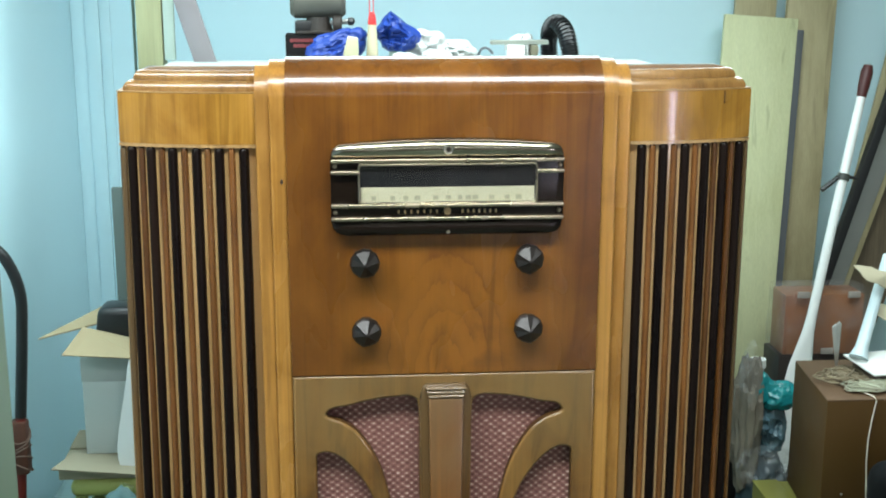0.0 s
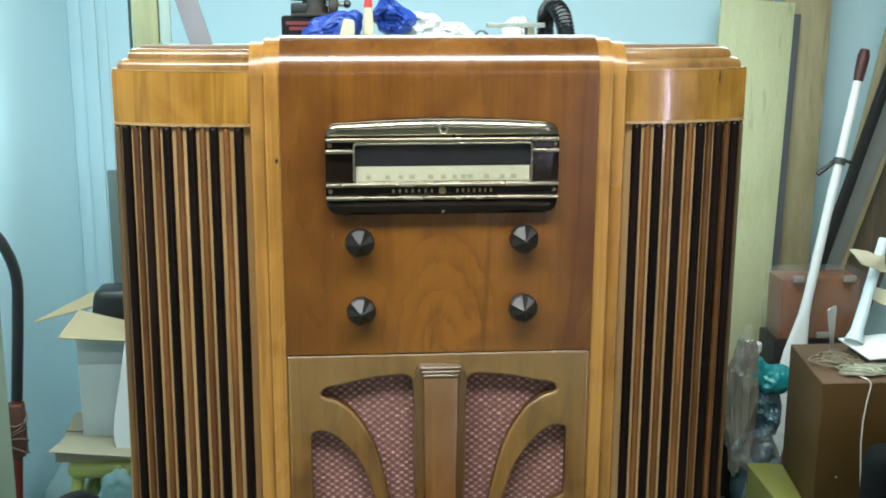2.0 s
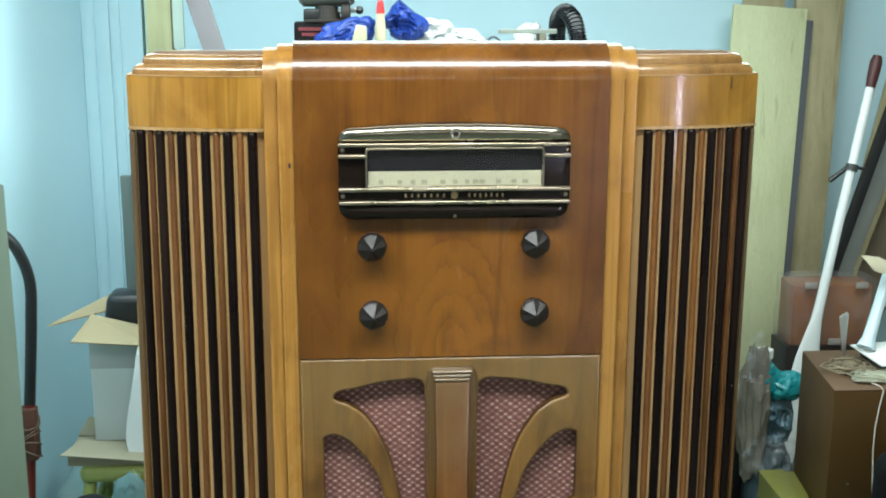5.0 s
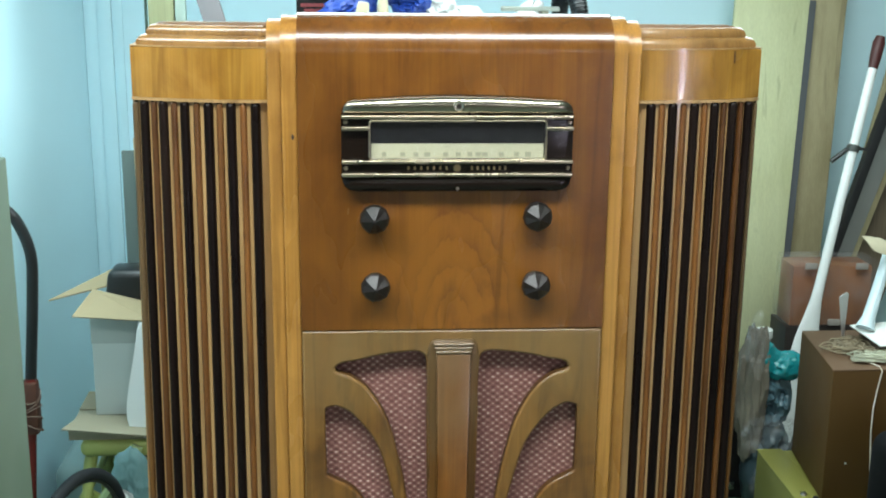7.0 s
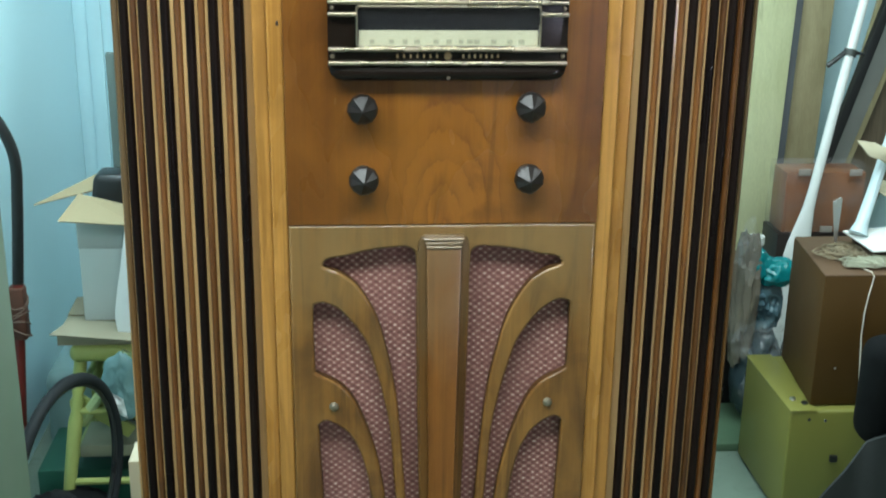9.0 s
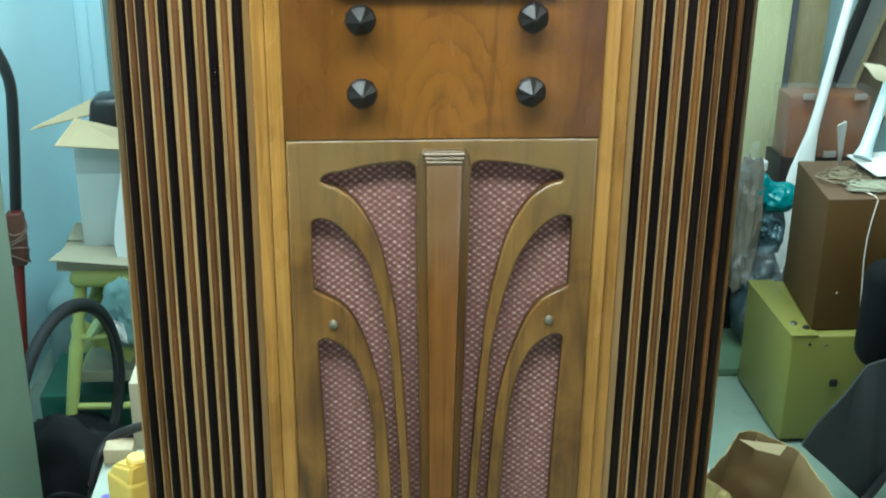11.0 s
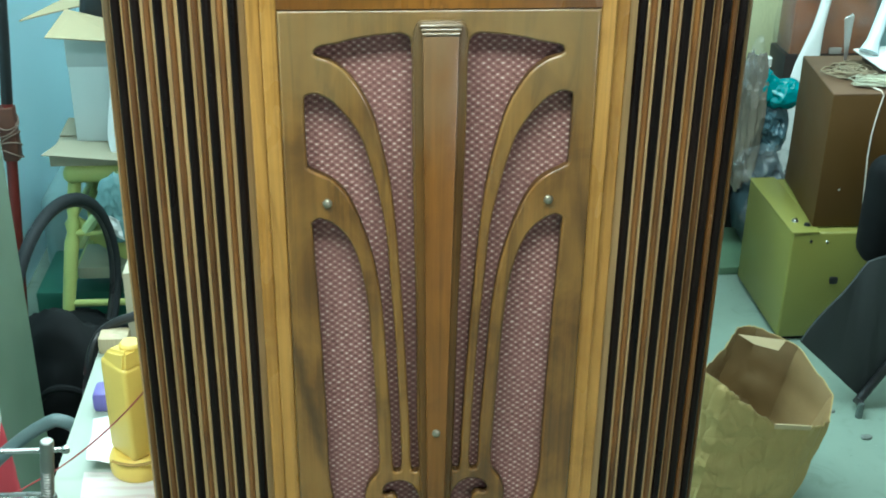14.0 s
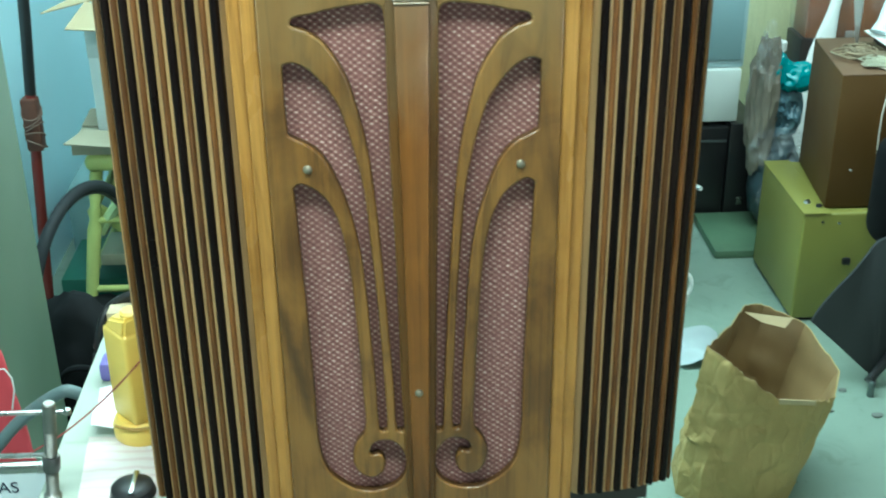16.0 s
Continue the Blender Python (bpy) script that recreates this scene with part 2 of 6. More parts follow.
FLOOR = floor_material()
CEIL = plain("white_ceiling", (0.78, 0.78, 0.75), 0.8, vary=0.04, scale=8)
WHITE = plain("white_paint", (0.78, 0.79, 0.76), 0.4, vary=0.06)
DIM_WALL = plain("dull_cream_wall_paint", (0.27, 0.25, 0.21), 0.7, vary=0.08, scale=6, bump=0.1)
DUSTY = veneer("dusty_walnut_top", (0.12, 0.05, 0.012), (0.17, 0.075, 0.02), (0.22, 0.10, 0.03), seed=8.0, along="x", rough=0.75, coat=0.0)
DUSTY.node_tree.nodes["Principled BSDF"].inputs["Specular IOR Level"].default_value = 0.1
NICKEL = plain("dull_nickel", (0.34, 0.30, 0.22), 0.36, 0.8, vary=0.3, scale=120)
STEEL = plain("bright_steel", (0.55, 0.55, 0.53), 0.28, 1.0, vary=0.15, scale=80)


def cloth_material():
    """Mauve weave with staggered pale knots."""
    m = Mat("woven_grille_cloth", 0.85)
    drift = m.noise(m.map((1, 1, 1)), 45, 2)
    sep = m.node("ShaderNodeSeparateXYZ", Vector=m.co)
    shift = m.maths("MULTIPLY", m.maths("SUBTRACT", drift, 0.5), 0.004)
    cx = m.maths("COSINE", m.maths("MULTIPLY", m.maths("ADD", sep.outputs["X"], shift), 2 * math.pi / 0.0112))
    cz = m.maths("COSINE", m.maths("MULTIPLY", m.maths("ADD", sep.outputs["Z"], m.maths("MULTIPLY", shift, 0.6)), 2 * math.pi / 0.0086))
    dash = m.maths("POWER", m.maths("ABSOLUTE", cz), 1.6)
    knot = m.maths("MULTIPLY", m.maths("MULTIPLY", cx, cz), dash)
    knot = m.maths("DIVIDE", knot, m.maths("POWER", m.maths("ADD", m.maths("ABSOLUTE", cx), 0.04), 0.55))
    lumps = m.noise(m.map((130, 1, 170)), 1.0, 2)
    grit = m.noise(m.map((300, 1, 900)), 1.0, 2)
    warp = m.maths("MULTIPLY", m.maths("COSINE", m.maths("MULTIPLY", sep.outputs["X"], 2 * math.pi / 0.0028)), 0.05)
    level = m.maths("ADD", m.maths("MULTIPLY", m.maths("ADD", knot, 1.0), 0.36), m.maths("MULTIPLY", m.maths("SUBTRACT", grit, 0.5), 0.5))
    level = m.maths("ADD", m.maths("ADD", level, warp), m.maths("MULTIPLY", m.maths("SUBTRACT", lumps, 0.5), 0.75))
    col = m.ramp(level, [(0.05, (0.115, 0.046, 0.036)), (0.30, (0.24, 0.104, 0.086)), (0.54, (0.315, 0.153, 0.127)), (0.64, (0.54, 0.345, 0.275)), (0.80, (0.90, 0.73, 0.60))])
    fade = m.noise(m.map((9, 9, 6)), 1.0, 3)
    col = m.mix(m.ramp(fade, [(0.35, (0.3, 0.3, 0.3)), (0.62, (0, 0, 0))]), col, (0.22, 0.10, 0.085))
    m.colour(col)
    m.bump(level, 0.45, 0.0015)
    return m.m


CLOTH = cloth_material()

# ---- mesh tools ----


def root(name, x, y, z, label, category, group="", kind=""):
    ob = new(name)
    ob.empty_display_size = 0.05
    ob.location = (x, y, z)
    return tagged(ob, label, category, group, kind)


def mesh_of(name, bm, material, smooth=None):
    me = bpy.data.meshes.new(name)
    bmesh.ops.recalc_face_normals(bm, faces=bm.faces)
    bm.to_mesh(me)
    bm.free()
    me.materials.append(material)
    if smooth is not None:
        for p in me.polygons:
            p.use_smooth = True
        me.set_sharp_from_angle(angle=radians(smooth))
    return me


def part(name, bm, material, parent=None, label="", smooth=35):
    """Links a bmesh in world metres as one mesh object under a thing or a part."""
    me = bm if isinstance(bm, bpy.types.Mesh) else mesh_of(name, bm, material, smooth)
    ob = new(name, me)
    if parent:
        ob.parent = parent
        ob.matrix_parent_inverse = parent.matrix_basis.inverted() if parent.parent is None else Matrix()
    return tagged(ob, label)


def single(name, bm, material, label, category, group="", kind="", smooth=35):
    return tagged(part(name, bm, material, None, "", smooth), label, category, group, kind)


def box(x0, x1, y0, y1, z0, z1, bev=0.0, bm=None, turn=None, seg=2):
    b = bmesh.new()
    bmesh.ops.create_cube(b, size=1.0)
    for v in b.verts:
        v.co = ((x0 + x1) / 2 + v.co.x * (x1 - x0), (y0 + y1) / 2 + v.co.y * (y1 - y0), (z0 + z1) / 2 + v.co.z * (z1 - z0))
    if bev:
        bmesh.ops.bevel(b, geom=b.edges[:], offset=bev, segments=seg, affect="EDGES", profile=0.5)
    return join(bm, b, turn)


def join(bm, b, turn=None):
    if turn is not None:
        b.transform(turn)
    if bm is None:
        return b
    me = bpy.data.meshes.new("tmp")
    b.to_mesh(me)
    b.free()
    bm.from_mesh(me)
    bpy.data.meshes.remove(me)
    return bm


def prism(outline, z0, z1, bev=0.0, bm=None, turn=None, seg=2):
    """An outline of (x, y) raised from z0 to z1."""
    b = bmesh.new()
    low = [b.verts.new((x, y, z0)) for x, y in outline]
    high = [b.verts.new((x, y, z1)) for x, y in outline]
    n = len(outline)
    b.faces.new(low[::-1])
    b.faces.new(high)
    for i in range(n):
        b.faces.new((low[i], low[(i + 1) % n], high[(i + 1) % n], high[i]))
    if bev:
        edges = [e for e in b.edges if abs(e.verts[0].co.z - e.verts[1].co.z) < 1e-9]
        bmesh.ops.bevel(b, geom=edges, offset=bev, segments=seg, affect="EDGES", profile=0.5)
    return join(bm, b, turn)


def loft(rings):
    """A body through closed outlines of (x, y), each at its own height."""
    b = bmesh.new()
    rows = [[b.verts.new((x, y, z)) for x, y in line] for line, z in rings]
    n = len(rows[0])
    for r0, r1 in zip(rows, rows[1:]):
        for i in range(n):
            b.faces.new((r0[i], r0[(i + 1) % n], r1[(i + 1) % n], r1[i]))
    b.faces.new(rows[0][::-1])
    b.faces.new(rows[-1])
    return b


def side_prism(outline, x0, x1, bev=0.0, bm=None, seg=2):
    """An outline of (y, z) drawn out along x."""
    turn = Matrix(((0, 0, 1, 0), (1, 0, 0, 0), (0, 1, 0, 0), (0, 0, 0, 1)))
    return prism(outline, x0, x1, bev, bm, turn, seg)


def front_prism(outline, y0, y1, bev=0.0, bm=None, seg=2):
    """An outline of (x, z) drawn out along y."""
    turn = Matrix(((1, 0, 0, 0), (0, 0, 1, 0), (0, 1, 0, 0), (0, 0, 0, 1)))
    return prism(outline, y0, y1, bev, bm, turn, seg)


def tube(points, radius, sides=10, bm=None, radii=None, caps=True):
    """A round bar along a line of points."""
    pts = [Vector(p) for p in points]
    b = bmesh.new()
    rings = []
    ref = Vector((0.13, 0.27, 0.95)).normalized()
    for i, p in enumerate(pts):
        d = (pts[min(i + 1, len(pts) - 1)] - pts[max(i - 1, 0)]).normalized()
        u = d.cross(ref)
        if u.length < 0.05:
            u = d.cross(Vector((1, 0, 0)))
        u.normalize()
        w = d.cross(u).normalized()
        r = radii[i] if radii else radius
        rings.append([b.verts.new(p + r * (math.cos(a) * u + math.sin(a) * w)) for a in (2 * math.pi * k / sides for k in range(sides))])
    for r0, r1 in zip(rings, rings[1:]):
        for k in range(sides):
            b.faces.new((r0[k], r0[(k + 1) % sides], r1[(k + 1) % sides], r1[k]))
    if caps:
        b.faces.new(rings[0][::-1])
        b.faces.new(rings[-1])
    return join(bm, b)


def lathe(profile, at, sides=24, bm=None, turn=None, facet=False):
    """A turned body from (radius, height) pairs round the z axis, then moved to at."""
    b = bmesh.new()
    rings = []
    for r, z in profile:
        if r < 1e-6:
            rings.append([b.verts.new((0, 0, z))])
        else:
            rings.append([b.verts.new((r * math.cos(2 * math.pi * k / sides), r * math.sin(2 * math.pi * k / sides), z)) for k in range(sides)])
    for r0, r1 in zip(rings, rings[1:]):
        for k in range(sides):
            a, c = r0[k % len(r0)], r0[(k + 1) % len(r0)]
            d, e = r1[(k + 1) % len(r1)], r1[k % len(r1)]
            f = []
            for v in (a, c, d, e):
                if v not in f:
                    f.append(v)
            if len(f) > 2:
                b.faces.new(f)
    for r in (rings[0], rings[-1]):
        if len(r) > 2:
            b.faces.new(r)
    m = Matrix.Translation(at) @ (turn or Matrix())
    return join(bm, b, m)


FRONT = Matrix.Rotation(radians(90), 4, "X")  # turns a z axis towards the viewer (-y)


def smooth_line(points, steps=6, closed=False):
    """A smooth line through control points; a third value marks a corner."""
    n = len(points)
    out = []
    for i in range(n if closed else n - 1):
        p1, p2 = points[i], points[(i + 1) % n]
        p0 = points[(i - 1) % n] if (closed or i > 0) else p1
        p3 = points[(i + 2) % n] if (closed or i + 2 < n) else p2
        a, b_ = Vector(p1[:2]), Vector(p2[:2])
        span = (b_ - a).length
        t1 = Vector((0, 0)) if len(p1) > 2 else (b_ - Vector(p0[:2])).normalized() * span
        t2 = Vector((0, 0)) if len(p2) > 2 else (Vector(p3[:2]) - a).normalized() * span
        if len(p1) > 2:
            t1 = (b_ - a)
        if len(p2) > 2:
            t2 = (b_ - a)
        for k in range(steps):
            t = k / steps
            h = ((2 * t**3 - 3 * t**2 + 1) * a + (t**3 - 2 * t**2 + t) * t1 + (-2 * t**3 + 3 * t**2) * b_ + (t**3 - t**2) * t2)
            out.append((h.x, h.y))
    if not closed:
        out.append(tuple(points[-1][:2]))
    return out


def cut_panel(name, outlines, y, thick, bev, material):
    """A flat panel facing -y with holes: the first outline is its edge, the others are cut out."""
    cu = bpy.data.curves.new(name, "CURVE")
    cu.dimensions, cu.fill_mode, cu.extrude, cu.bevel_depth, cu.bevel_resolution = "2D", "BOTH", thick / 2 - bev, bev, 3
    cu.offset = -bev
    for line in outlines:
        s = cu.splines.new("POLY")
        s.points.add(len(line) - 1)
        for p, (a, c) in zip(s.points, line):
            p.co = (a, c, 0, 1)
        s.use_cyclic_u = True
    tmp = new(name, cu)
    me = bpy.data.meshes.new_from_object(tmp.evaluated_get(bpy.context.evaluated_depsgraph_get()))
    bpy.data.objects.remove(tmp)
    bpy.data.curves.remove(cu)
    me.transform(Matrix.Translation((0, y + thick / 2, 0)) @ FRONT)
    me.materials.clear()
    me.materials.append(material)
    for p in me.polygons:
        p.use_smooth = True
    me.set_sharp_from_angle(angle=radians(40))
    return me


# ---- the room ----
X0, X1, Y0, Y1, ZF, ZC = -3.0, 3.2, -6.5, 3.55, -0.8, 1.9
single("floor", box(X0 - 0.1, X1 + 0.1, Y0 - 0.1, Y1 + 0.1, ZF - 0.1, ZF), FLOOR, "grey-green painted concrete floor with stains", "floor", kind="structure")
single("ceiling", box(X0 - 0.1, X1 + 0.1, Y0 - 0.1, Y1 + 0.1, ZC, ZC + 0.1), CEIL, "plain white ceiling", "ceiling", kind="structure")
single("wall_north", box(X0, X1, Y1, Y1 + 0.1, ZF, ZC), WALL, "pale blue painted wall", "wall", kind="structure")
# south and east walls are unseen, kept dull to dim reflections on the radio
single("wall_south", box(X0, X1, Y0 - 0.1, Y0, ZF, ZC), DIM_WALL, "unseen dull cream wall", "wall", kind="structure")
single("wall_west", box(X0 - 0.1, X0, Y0 - 0.1, Y1 + 0.1, ZF, ZC), WALL, "pale blue painted wall", "wall", kind="structure")
bm = box(X1, X1 + 0.1, Y0 - 0.1, -6.0, ZF, ZC)
box(X1, X1 + 0.1, -5.2, Y1 + 0.1, ZF, ZC, bm=bm)
box(X1, X1 + 0.1, -6.0, -5.2, ZF, -0.15, bm=bm)
box(X1, X1 + 0.1, -6.0, -5.2, 1.15, ZC, bm=bm)
single("wall_east", bm, DIM_WALL, "unseen dull cream wall with a window opening", "wall", kind="structure")
window = root("window_1", X1 + 0.05, -5.6, -0.15, "narrow white-framed window with clear glass", "window", kind="structure")
for y0, y1, z0, z1 in ((-5.998, -5.95, -0.148, 1.148), (-5.25, -5.202, -0.148, 1.148), (-5.949, -5.251, -0.148, -0.10), (-5.949, -5.251, 1.10, 1.148), (-5.949, -5.251, 0.48, 0.52)):
    part("window_frame", box(X1 + 0.02, X1 + 0.055, y0, y1, z0, z1, 0.004), WHITE, window)
PANE = Mat("window_glass", 0.02)
PANE.colour((0.95, 0.97, 0.97)).set(Transmission_Weight=1.0, IOR=1.05)
for z0, z1 in ((-0.099, 0.479), (0.521, 1.099)):
    part("pane", box(X1 + 0.036, X1 + 0.040, -5.948, -5.252, z0, z1), PANE.m, window).visible_shadow = False

single("wall_partition", box(-1.285, -1.185, 1.05, Y1, ZF, ZC), WALL, "pale blue painted partition wall", "wall", kind="structure")

# ---- the console radio ----
radio = root("console_radio", 0, 0.12, 0, "polished walnut console radio with striped curved sides, on white table", "radio")
BACK, WING, DEEP = 0.15, 0.12, 0.27
ARC_X, ARC_Y, ARC_S, ARC_H, ARC_POW = 0.212, 0.020, 0.1550, 0.030, 2.2


def lean(s):
    """The angle by which the flank faces outwards, s metres out from its inner edge."""
    return math.atan(ARC_H * ARC_POW / ARC_S * max(0.0, s / ARC_S) ** (ARC_POW - 1))


def arc(s, out=0.0):
    """A place on the curved flank, s metres out from its inner edge, moved off the face by so much."""
    a = lean(s)
    return (ARC_X + s + out * math.sin(a), ARC_Y + ARC_H * max(0.0, s / ARC_S) ** ARC_POW - out * math.cos(a))


SPAN = {1: 0.149, -1: 0.1545}  # the two flanks differ a little in width


def flank_outline(inset, inner, back=WING, span=ARC_S):
    line = [arc(max(0.0, span - inset) * k / 14, -inset) for k in range(15)]
    return [(inner, back)] + [(inner, line[0][1])] + line + [(line[-1][0], back)]


def mirror(pts):
    return [(-x, y) for x, y in pts][::-1]


# the carcass behind the strips, one body over the whole width
def carcass_ring(low):
    flank = {}
    for side, span in ((1, 0.1525), (-1, 0.1655 if low else 0.1575)):
        line = [arc(span * k / 14, -0.003) for k in range(15)]
        flank[side] = [(0.212, 0.03)] + line[1:] + [(line[-1][0], DEEP)]
    return flank[1] + mirror(flank[-1])


part("carcass", loft([(carcass_ring(True), 0.0), (carcass_ring(True), 0.45), (carcass_ring(False), 1.0144)]), TAN_GROUND, radio)
part("rear_box", box(-0.355, 0.355, 0.152, DEEP - 0.002, 1.0175, 1.082, 0.003), DUSTY, radio, "dusty walnut rear of the cabinet")
for side in (1, -1):
    flip = (lambda o: o) if side > 0 else mirror
    part("flank_band", prism(flip(flank_outline(-0.001, 0.2, span=SPAN[side])), 1.0182, 1.0755, 0.0015), AMBER, radio, "amber figured veneer band")
    part("ledge", prism(flip(flank_outline(-0.0016, 0.2122, span=SPAN[side])), 1.0146, 1.0180, 0.0006, seg=1), TAN_GROUND, radio, "pale ledge under the band")
    # light caught on the band's top edge is given as a pale strip
    part("band_lip", prism(flip(flank_outline(-0.0014, 0.2, span=SPAN[side])), 1.0757, 1.0768, 0.0004, seg=1), TAN_GROUND, radio, "pale band edge with its highlight put into the colour")
    for inset, z0, wide, tall in ((0.0036, 1.0769, 0.0080, 0.0116), (0.0122, 1.0886, 0.0072, 0.0108)):
        rings = []
        for k in range(11):
            a = radians(76) * k / 10
            rings.append((flip(flank_outline(inset + wide * (1 - math.cos(a)), 0.2, span=SPAN[side])), z0 + tall * (0.12 + 0.88 * math.sin(a)) if k else z0))
        part("flank_moulding", loft(rings), MOULD, radio, smooth=50)
    bm = prism(flip(flank_outline(0.0205, 0.2, 0.092, SPAN[side])), 1.0850, 1.0998, 0.001, seg=2)
    part("flank_top", bm, DUSTY, radio)
    # stepped upright strips that roll over the top
    for x0, x1, y, top, r in ((0.178, 0.196, 0.005, 1.1115, 0.041), (0.196, 0.212, 0.011, 1.1070, 0.038)):
        roll = [(BACK, 0.0), (BACK, top - 0.016)] + [(y + r - r * math.sin(a), top - r + r * math.cos(a)) for a in (radians(-8) + radians(98) * k / 15 for k in range(16))] + [(y, 0.0)]
        part("upright_strip", side_prism(roll, *sorted((side * x0, side * x1)), 0.003), TAN, radio, smooth=50)

# the middle: upper panel rolling over the top, and the grille panel below it
TOP, ROLL = 1.1145, 0.044
roll = [(BACK, 0.7505), (BACK, TOP - 0.016)] + [(ROLL - ROLL * math.sin(a), TOP - ROLL + ROLL * math.cos(a)) for a in (radians(-8) + radians(98) * k / 18 for k in range(19))] + [(0.0, 0.7505)]
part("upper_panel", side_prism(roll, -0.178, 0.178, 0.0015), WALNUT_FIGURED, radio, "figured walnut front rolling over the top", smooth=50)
OPEN_A = [(0.139, 0.703), (0.112, 0.712), (0.086, 0.718), (0.06, 0.7212), (0.0405, 0.7215), (0.0325, 0.713), (0.031, 0.631), (0.0285, 0.483), (0.0255, 0.364), (0.0235, 0.193), (0.0215, 0.138),
          (0.026, 0.134), (0.031, 0.138), (0.033, 0.193), (0.037, 0.281), (0.042, 0.38), (0.0495, 0.487), (0.056, 0.546), (0.0645, 0.589), (0.078, 0.638), (0.1, 0.676), (0.12, 0.692)]
OPEN_B = [(0.1515, 0.648), (0.149, 0.6525), (0.137, 0.654), (0.118, 0.642), (0.092, 0.607), (0.079, 0.568), (0.0685, 0.524), (0.062, 0.486), (0.0573, 0.42), (0.052, 0.345), (0.0485, 0.27), (0.0455, 0.194), (0.045, 0.139),
          (0.05, 0.135), (0.0548, 0.139), (0.057, 0.212), (0.061, 0.285), (0.0645, 0.349), (0.0695, 0.405), (0.078, 0.453), (0.089, 0.491), (0.104, 0.528), (0.1205, 0.549), (0.148, 0.5645), (0.1505, 0.568)]
OPEN_C = [(0.147, 0.497), (0.136, 0.501), (0.111, 0.482), (0.095, 0.4465), (0.085, 0.387), (0.08, 0.318), (0.0765, 0.24), (0.0745, 0.19), (0.0745, 0.138), (0.087, 0.118), (0.0925, 0.094), (0.086, 0.07), (0.068, 0.059), (0.053, 0.067), (0.0485, 0.087), (0.0555, 0.0985), (0.066, 0.097),
          (0.0685, 0.105), (0.061, 0.117), (0.042, 0.12), (0.027, 0.107), (0.02, 0.085), (0.0255, 0.058), (0.043, 0.042), (0.072, 0.0365), (0.096, 0.044), (0.126, 0.073), (0.137, 0.118), (0.1385, 0.198), (0.1405, 0.285), (0.1435, 0.384), (0.1475, 0.489)]
edge = [(-0.178, 0.004), (0.178, 0.004), (0.178, 0.7495), (-0.178, 0.7495)]
holes = []
for o in (OPEN_A, OPEN_B, OPEN_C):
    line = smooth_line(o, 5, True)
    holes += [line, mirror(line)]
# inner walls of the openings are a darker brown than the panel's face
SLOT_EDGE = veneer("dark_slot_edge", (0.045, 0.020, 0.005), (0.075, 0.032, 0.007), (0.11, 0.05, 0.012), seed=6.0, rough=0.5, coat=0.0, spec=0.3)
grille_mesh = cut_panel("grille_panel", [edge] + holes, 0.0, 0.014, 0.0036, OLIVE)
grille_mesh.materials.append(SLOT_EDGE)
for p in grille_mesh.polygons:
    p.material_index = 1 if abs(p.normal.y) < 0.25 else 0
part("grille_panel", grille_mesh, OLIVE, radio, "pierced bronzed walnut grille with curling scrolls")
part("grille_cloth", box(-0.172, 0.172, 0.0165, 0.0195, 0.01, 0.74), CLOTH, radio, "dusty pink woven speaker cloth")


def taper(h0, h1, z0, z1):
    return [(-h1, z0), (h1, z0), (h0, z1), (-h0, z1)]


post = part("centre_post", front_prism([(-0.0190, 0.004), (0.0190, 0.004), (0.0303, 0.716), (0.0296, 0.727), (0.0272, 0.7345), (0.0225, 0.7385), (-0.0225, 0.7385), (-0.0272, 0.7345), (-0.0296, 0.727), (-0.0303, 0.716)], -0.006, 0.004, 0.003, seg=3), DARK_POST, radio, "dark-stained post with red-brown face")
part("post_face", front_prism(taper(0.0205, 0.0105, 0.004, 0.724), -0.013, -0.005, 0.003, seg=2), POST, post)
for i in range(3):
    part("cap_reed", box(-0.0238 + 0.0014 * i, 0.0238 - 0.0014 * i, -0.0105 - 0.0016 * i, 0.002, 0.7322 - 0.0042 * i, 0.7358 - 0.0042 * i, 0.0017, seg=4), REED, post, "pale grey-brown reed")

# flank strips: black half-round rods with a red-brown one between each two, on pale ground
STOPS = {1: (0.0167, 0.0428, 0.0694, 0.0951, 0.1187, 0.1398), -1: (0.0144, 0.0422, 0.0680, 0.0954, 0.1206, 0.1430)}
SPREAD = {1: 0.0, -1: 0.033}  # the left flank widens a little towards the foot


def flank_rod(name, s, wide, deep, top, material, side):
    wide *= math.cos(lean(s))
    rings = []
    for z, k in [(0.003, 1.0), (0.45, 1.0)] + [(top - 0.0065 * (1 - math.sin(a)), max(0.12, math.cos(a))) for a in (radians(86) * j / 6 for j in range(7))]:
        at = s * (1 + SPREAD[side] * min(1.0, (top - z) / 0.56))
        line = [arc(at - wide * k * math.cos(math.pi * i / 8), deep * k * math.sin(math.pi * i / 8) - 0.0045) for i in range(9)]
        rings.append(([(side * x, y) for x, y in line], z))
    return part(name, loft(rings), material, radio)


for side in (1, -1):
    stops = STOPS[side]
    for i, s in enumerate(stops):
        flank_rod("black_rod", s, 0.0058, 0.0080, 1.0160, EBONY, side)
        if i < 5:
            flank_rod("brown_rod", (s + stops[i + 1]) / 2, 0.0043, 0.0056, 1.0160, RUST, side)
for side, s, wide in ((1, 0.1490, 0.0034), (-1, 0.1538, 0.0046)):
    flank_rod("edge_strip", s, wide, 0.0052, 1.0140, DARK_POST, side)
part("foot_rail", prism([(x * 0.985, y + 0.004) for x, y in carcass_ring(True)], -0.0, 0.0025), EBONY, radio)

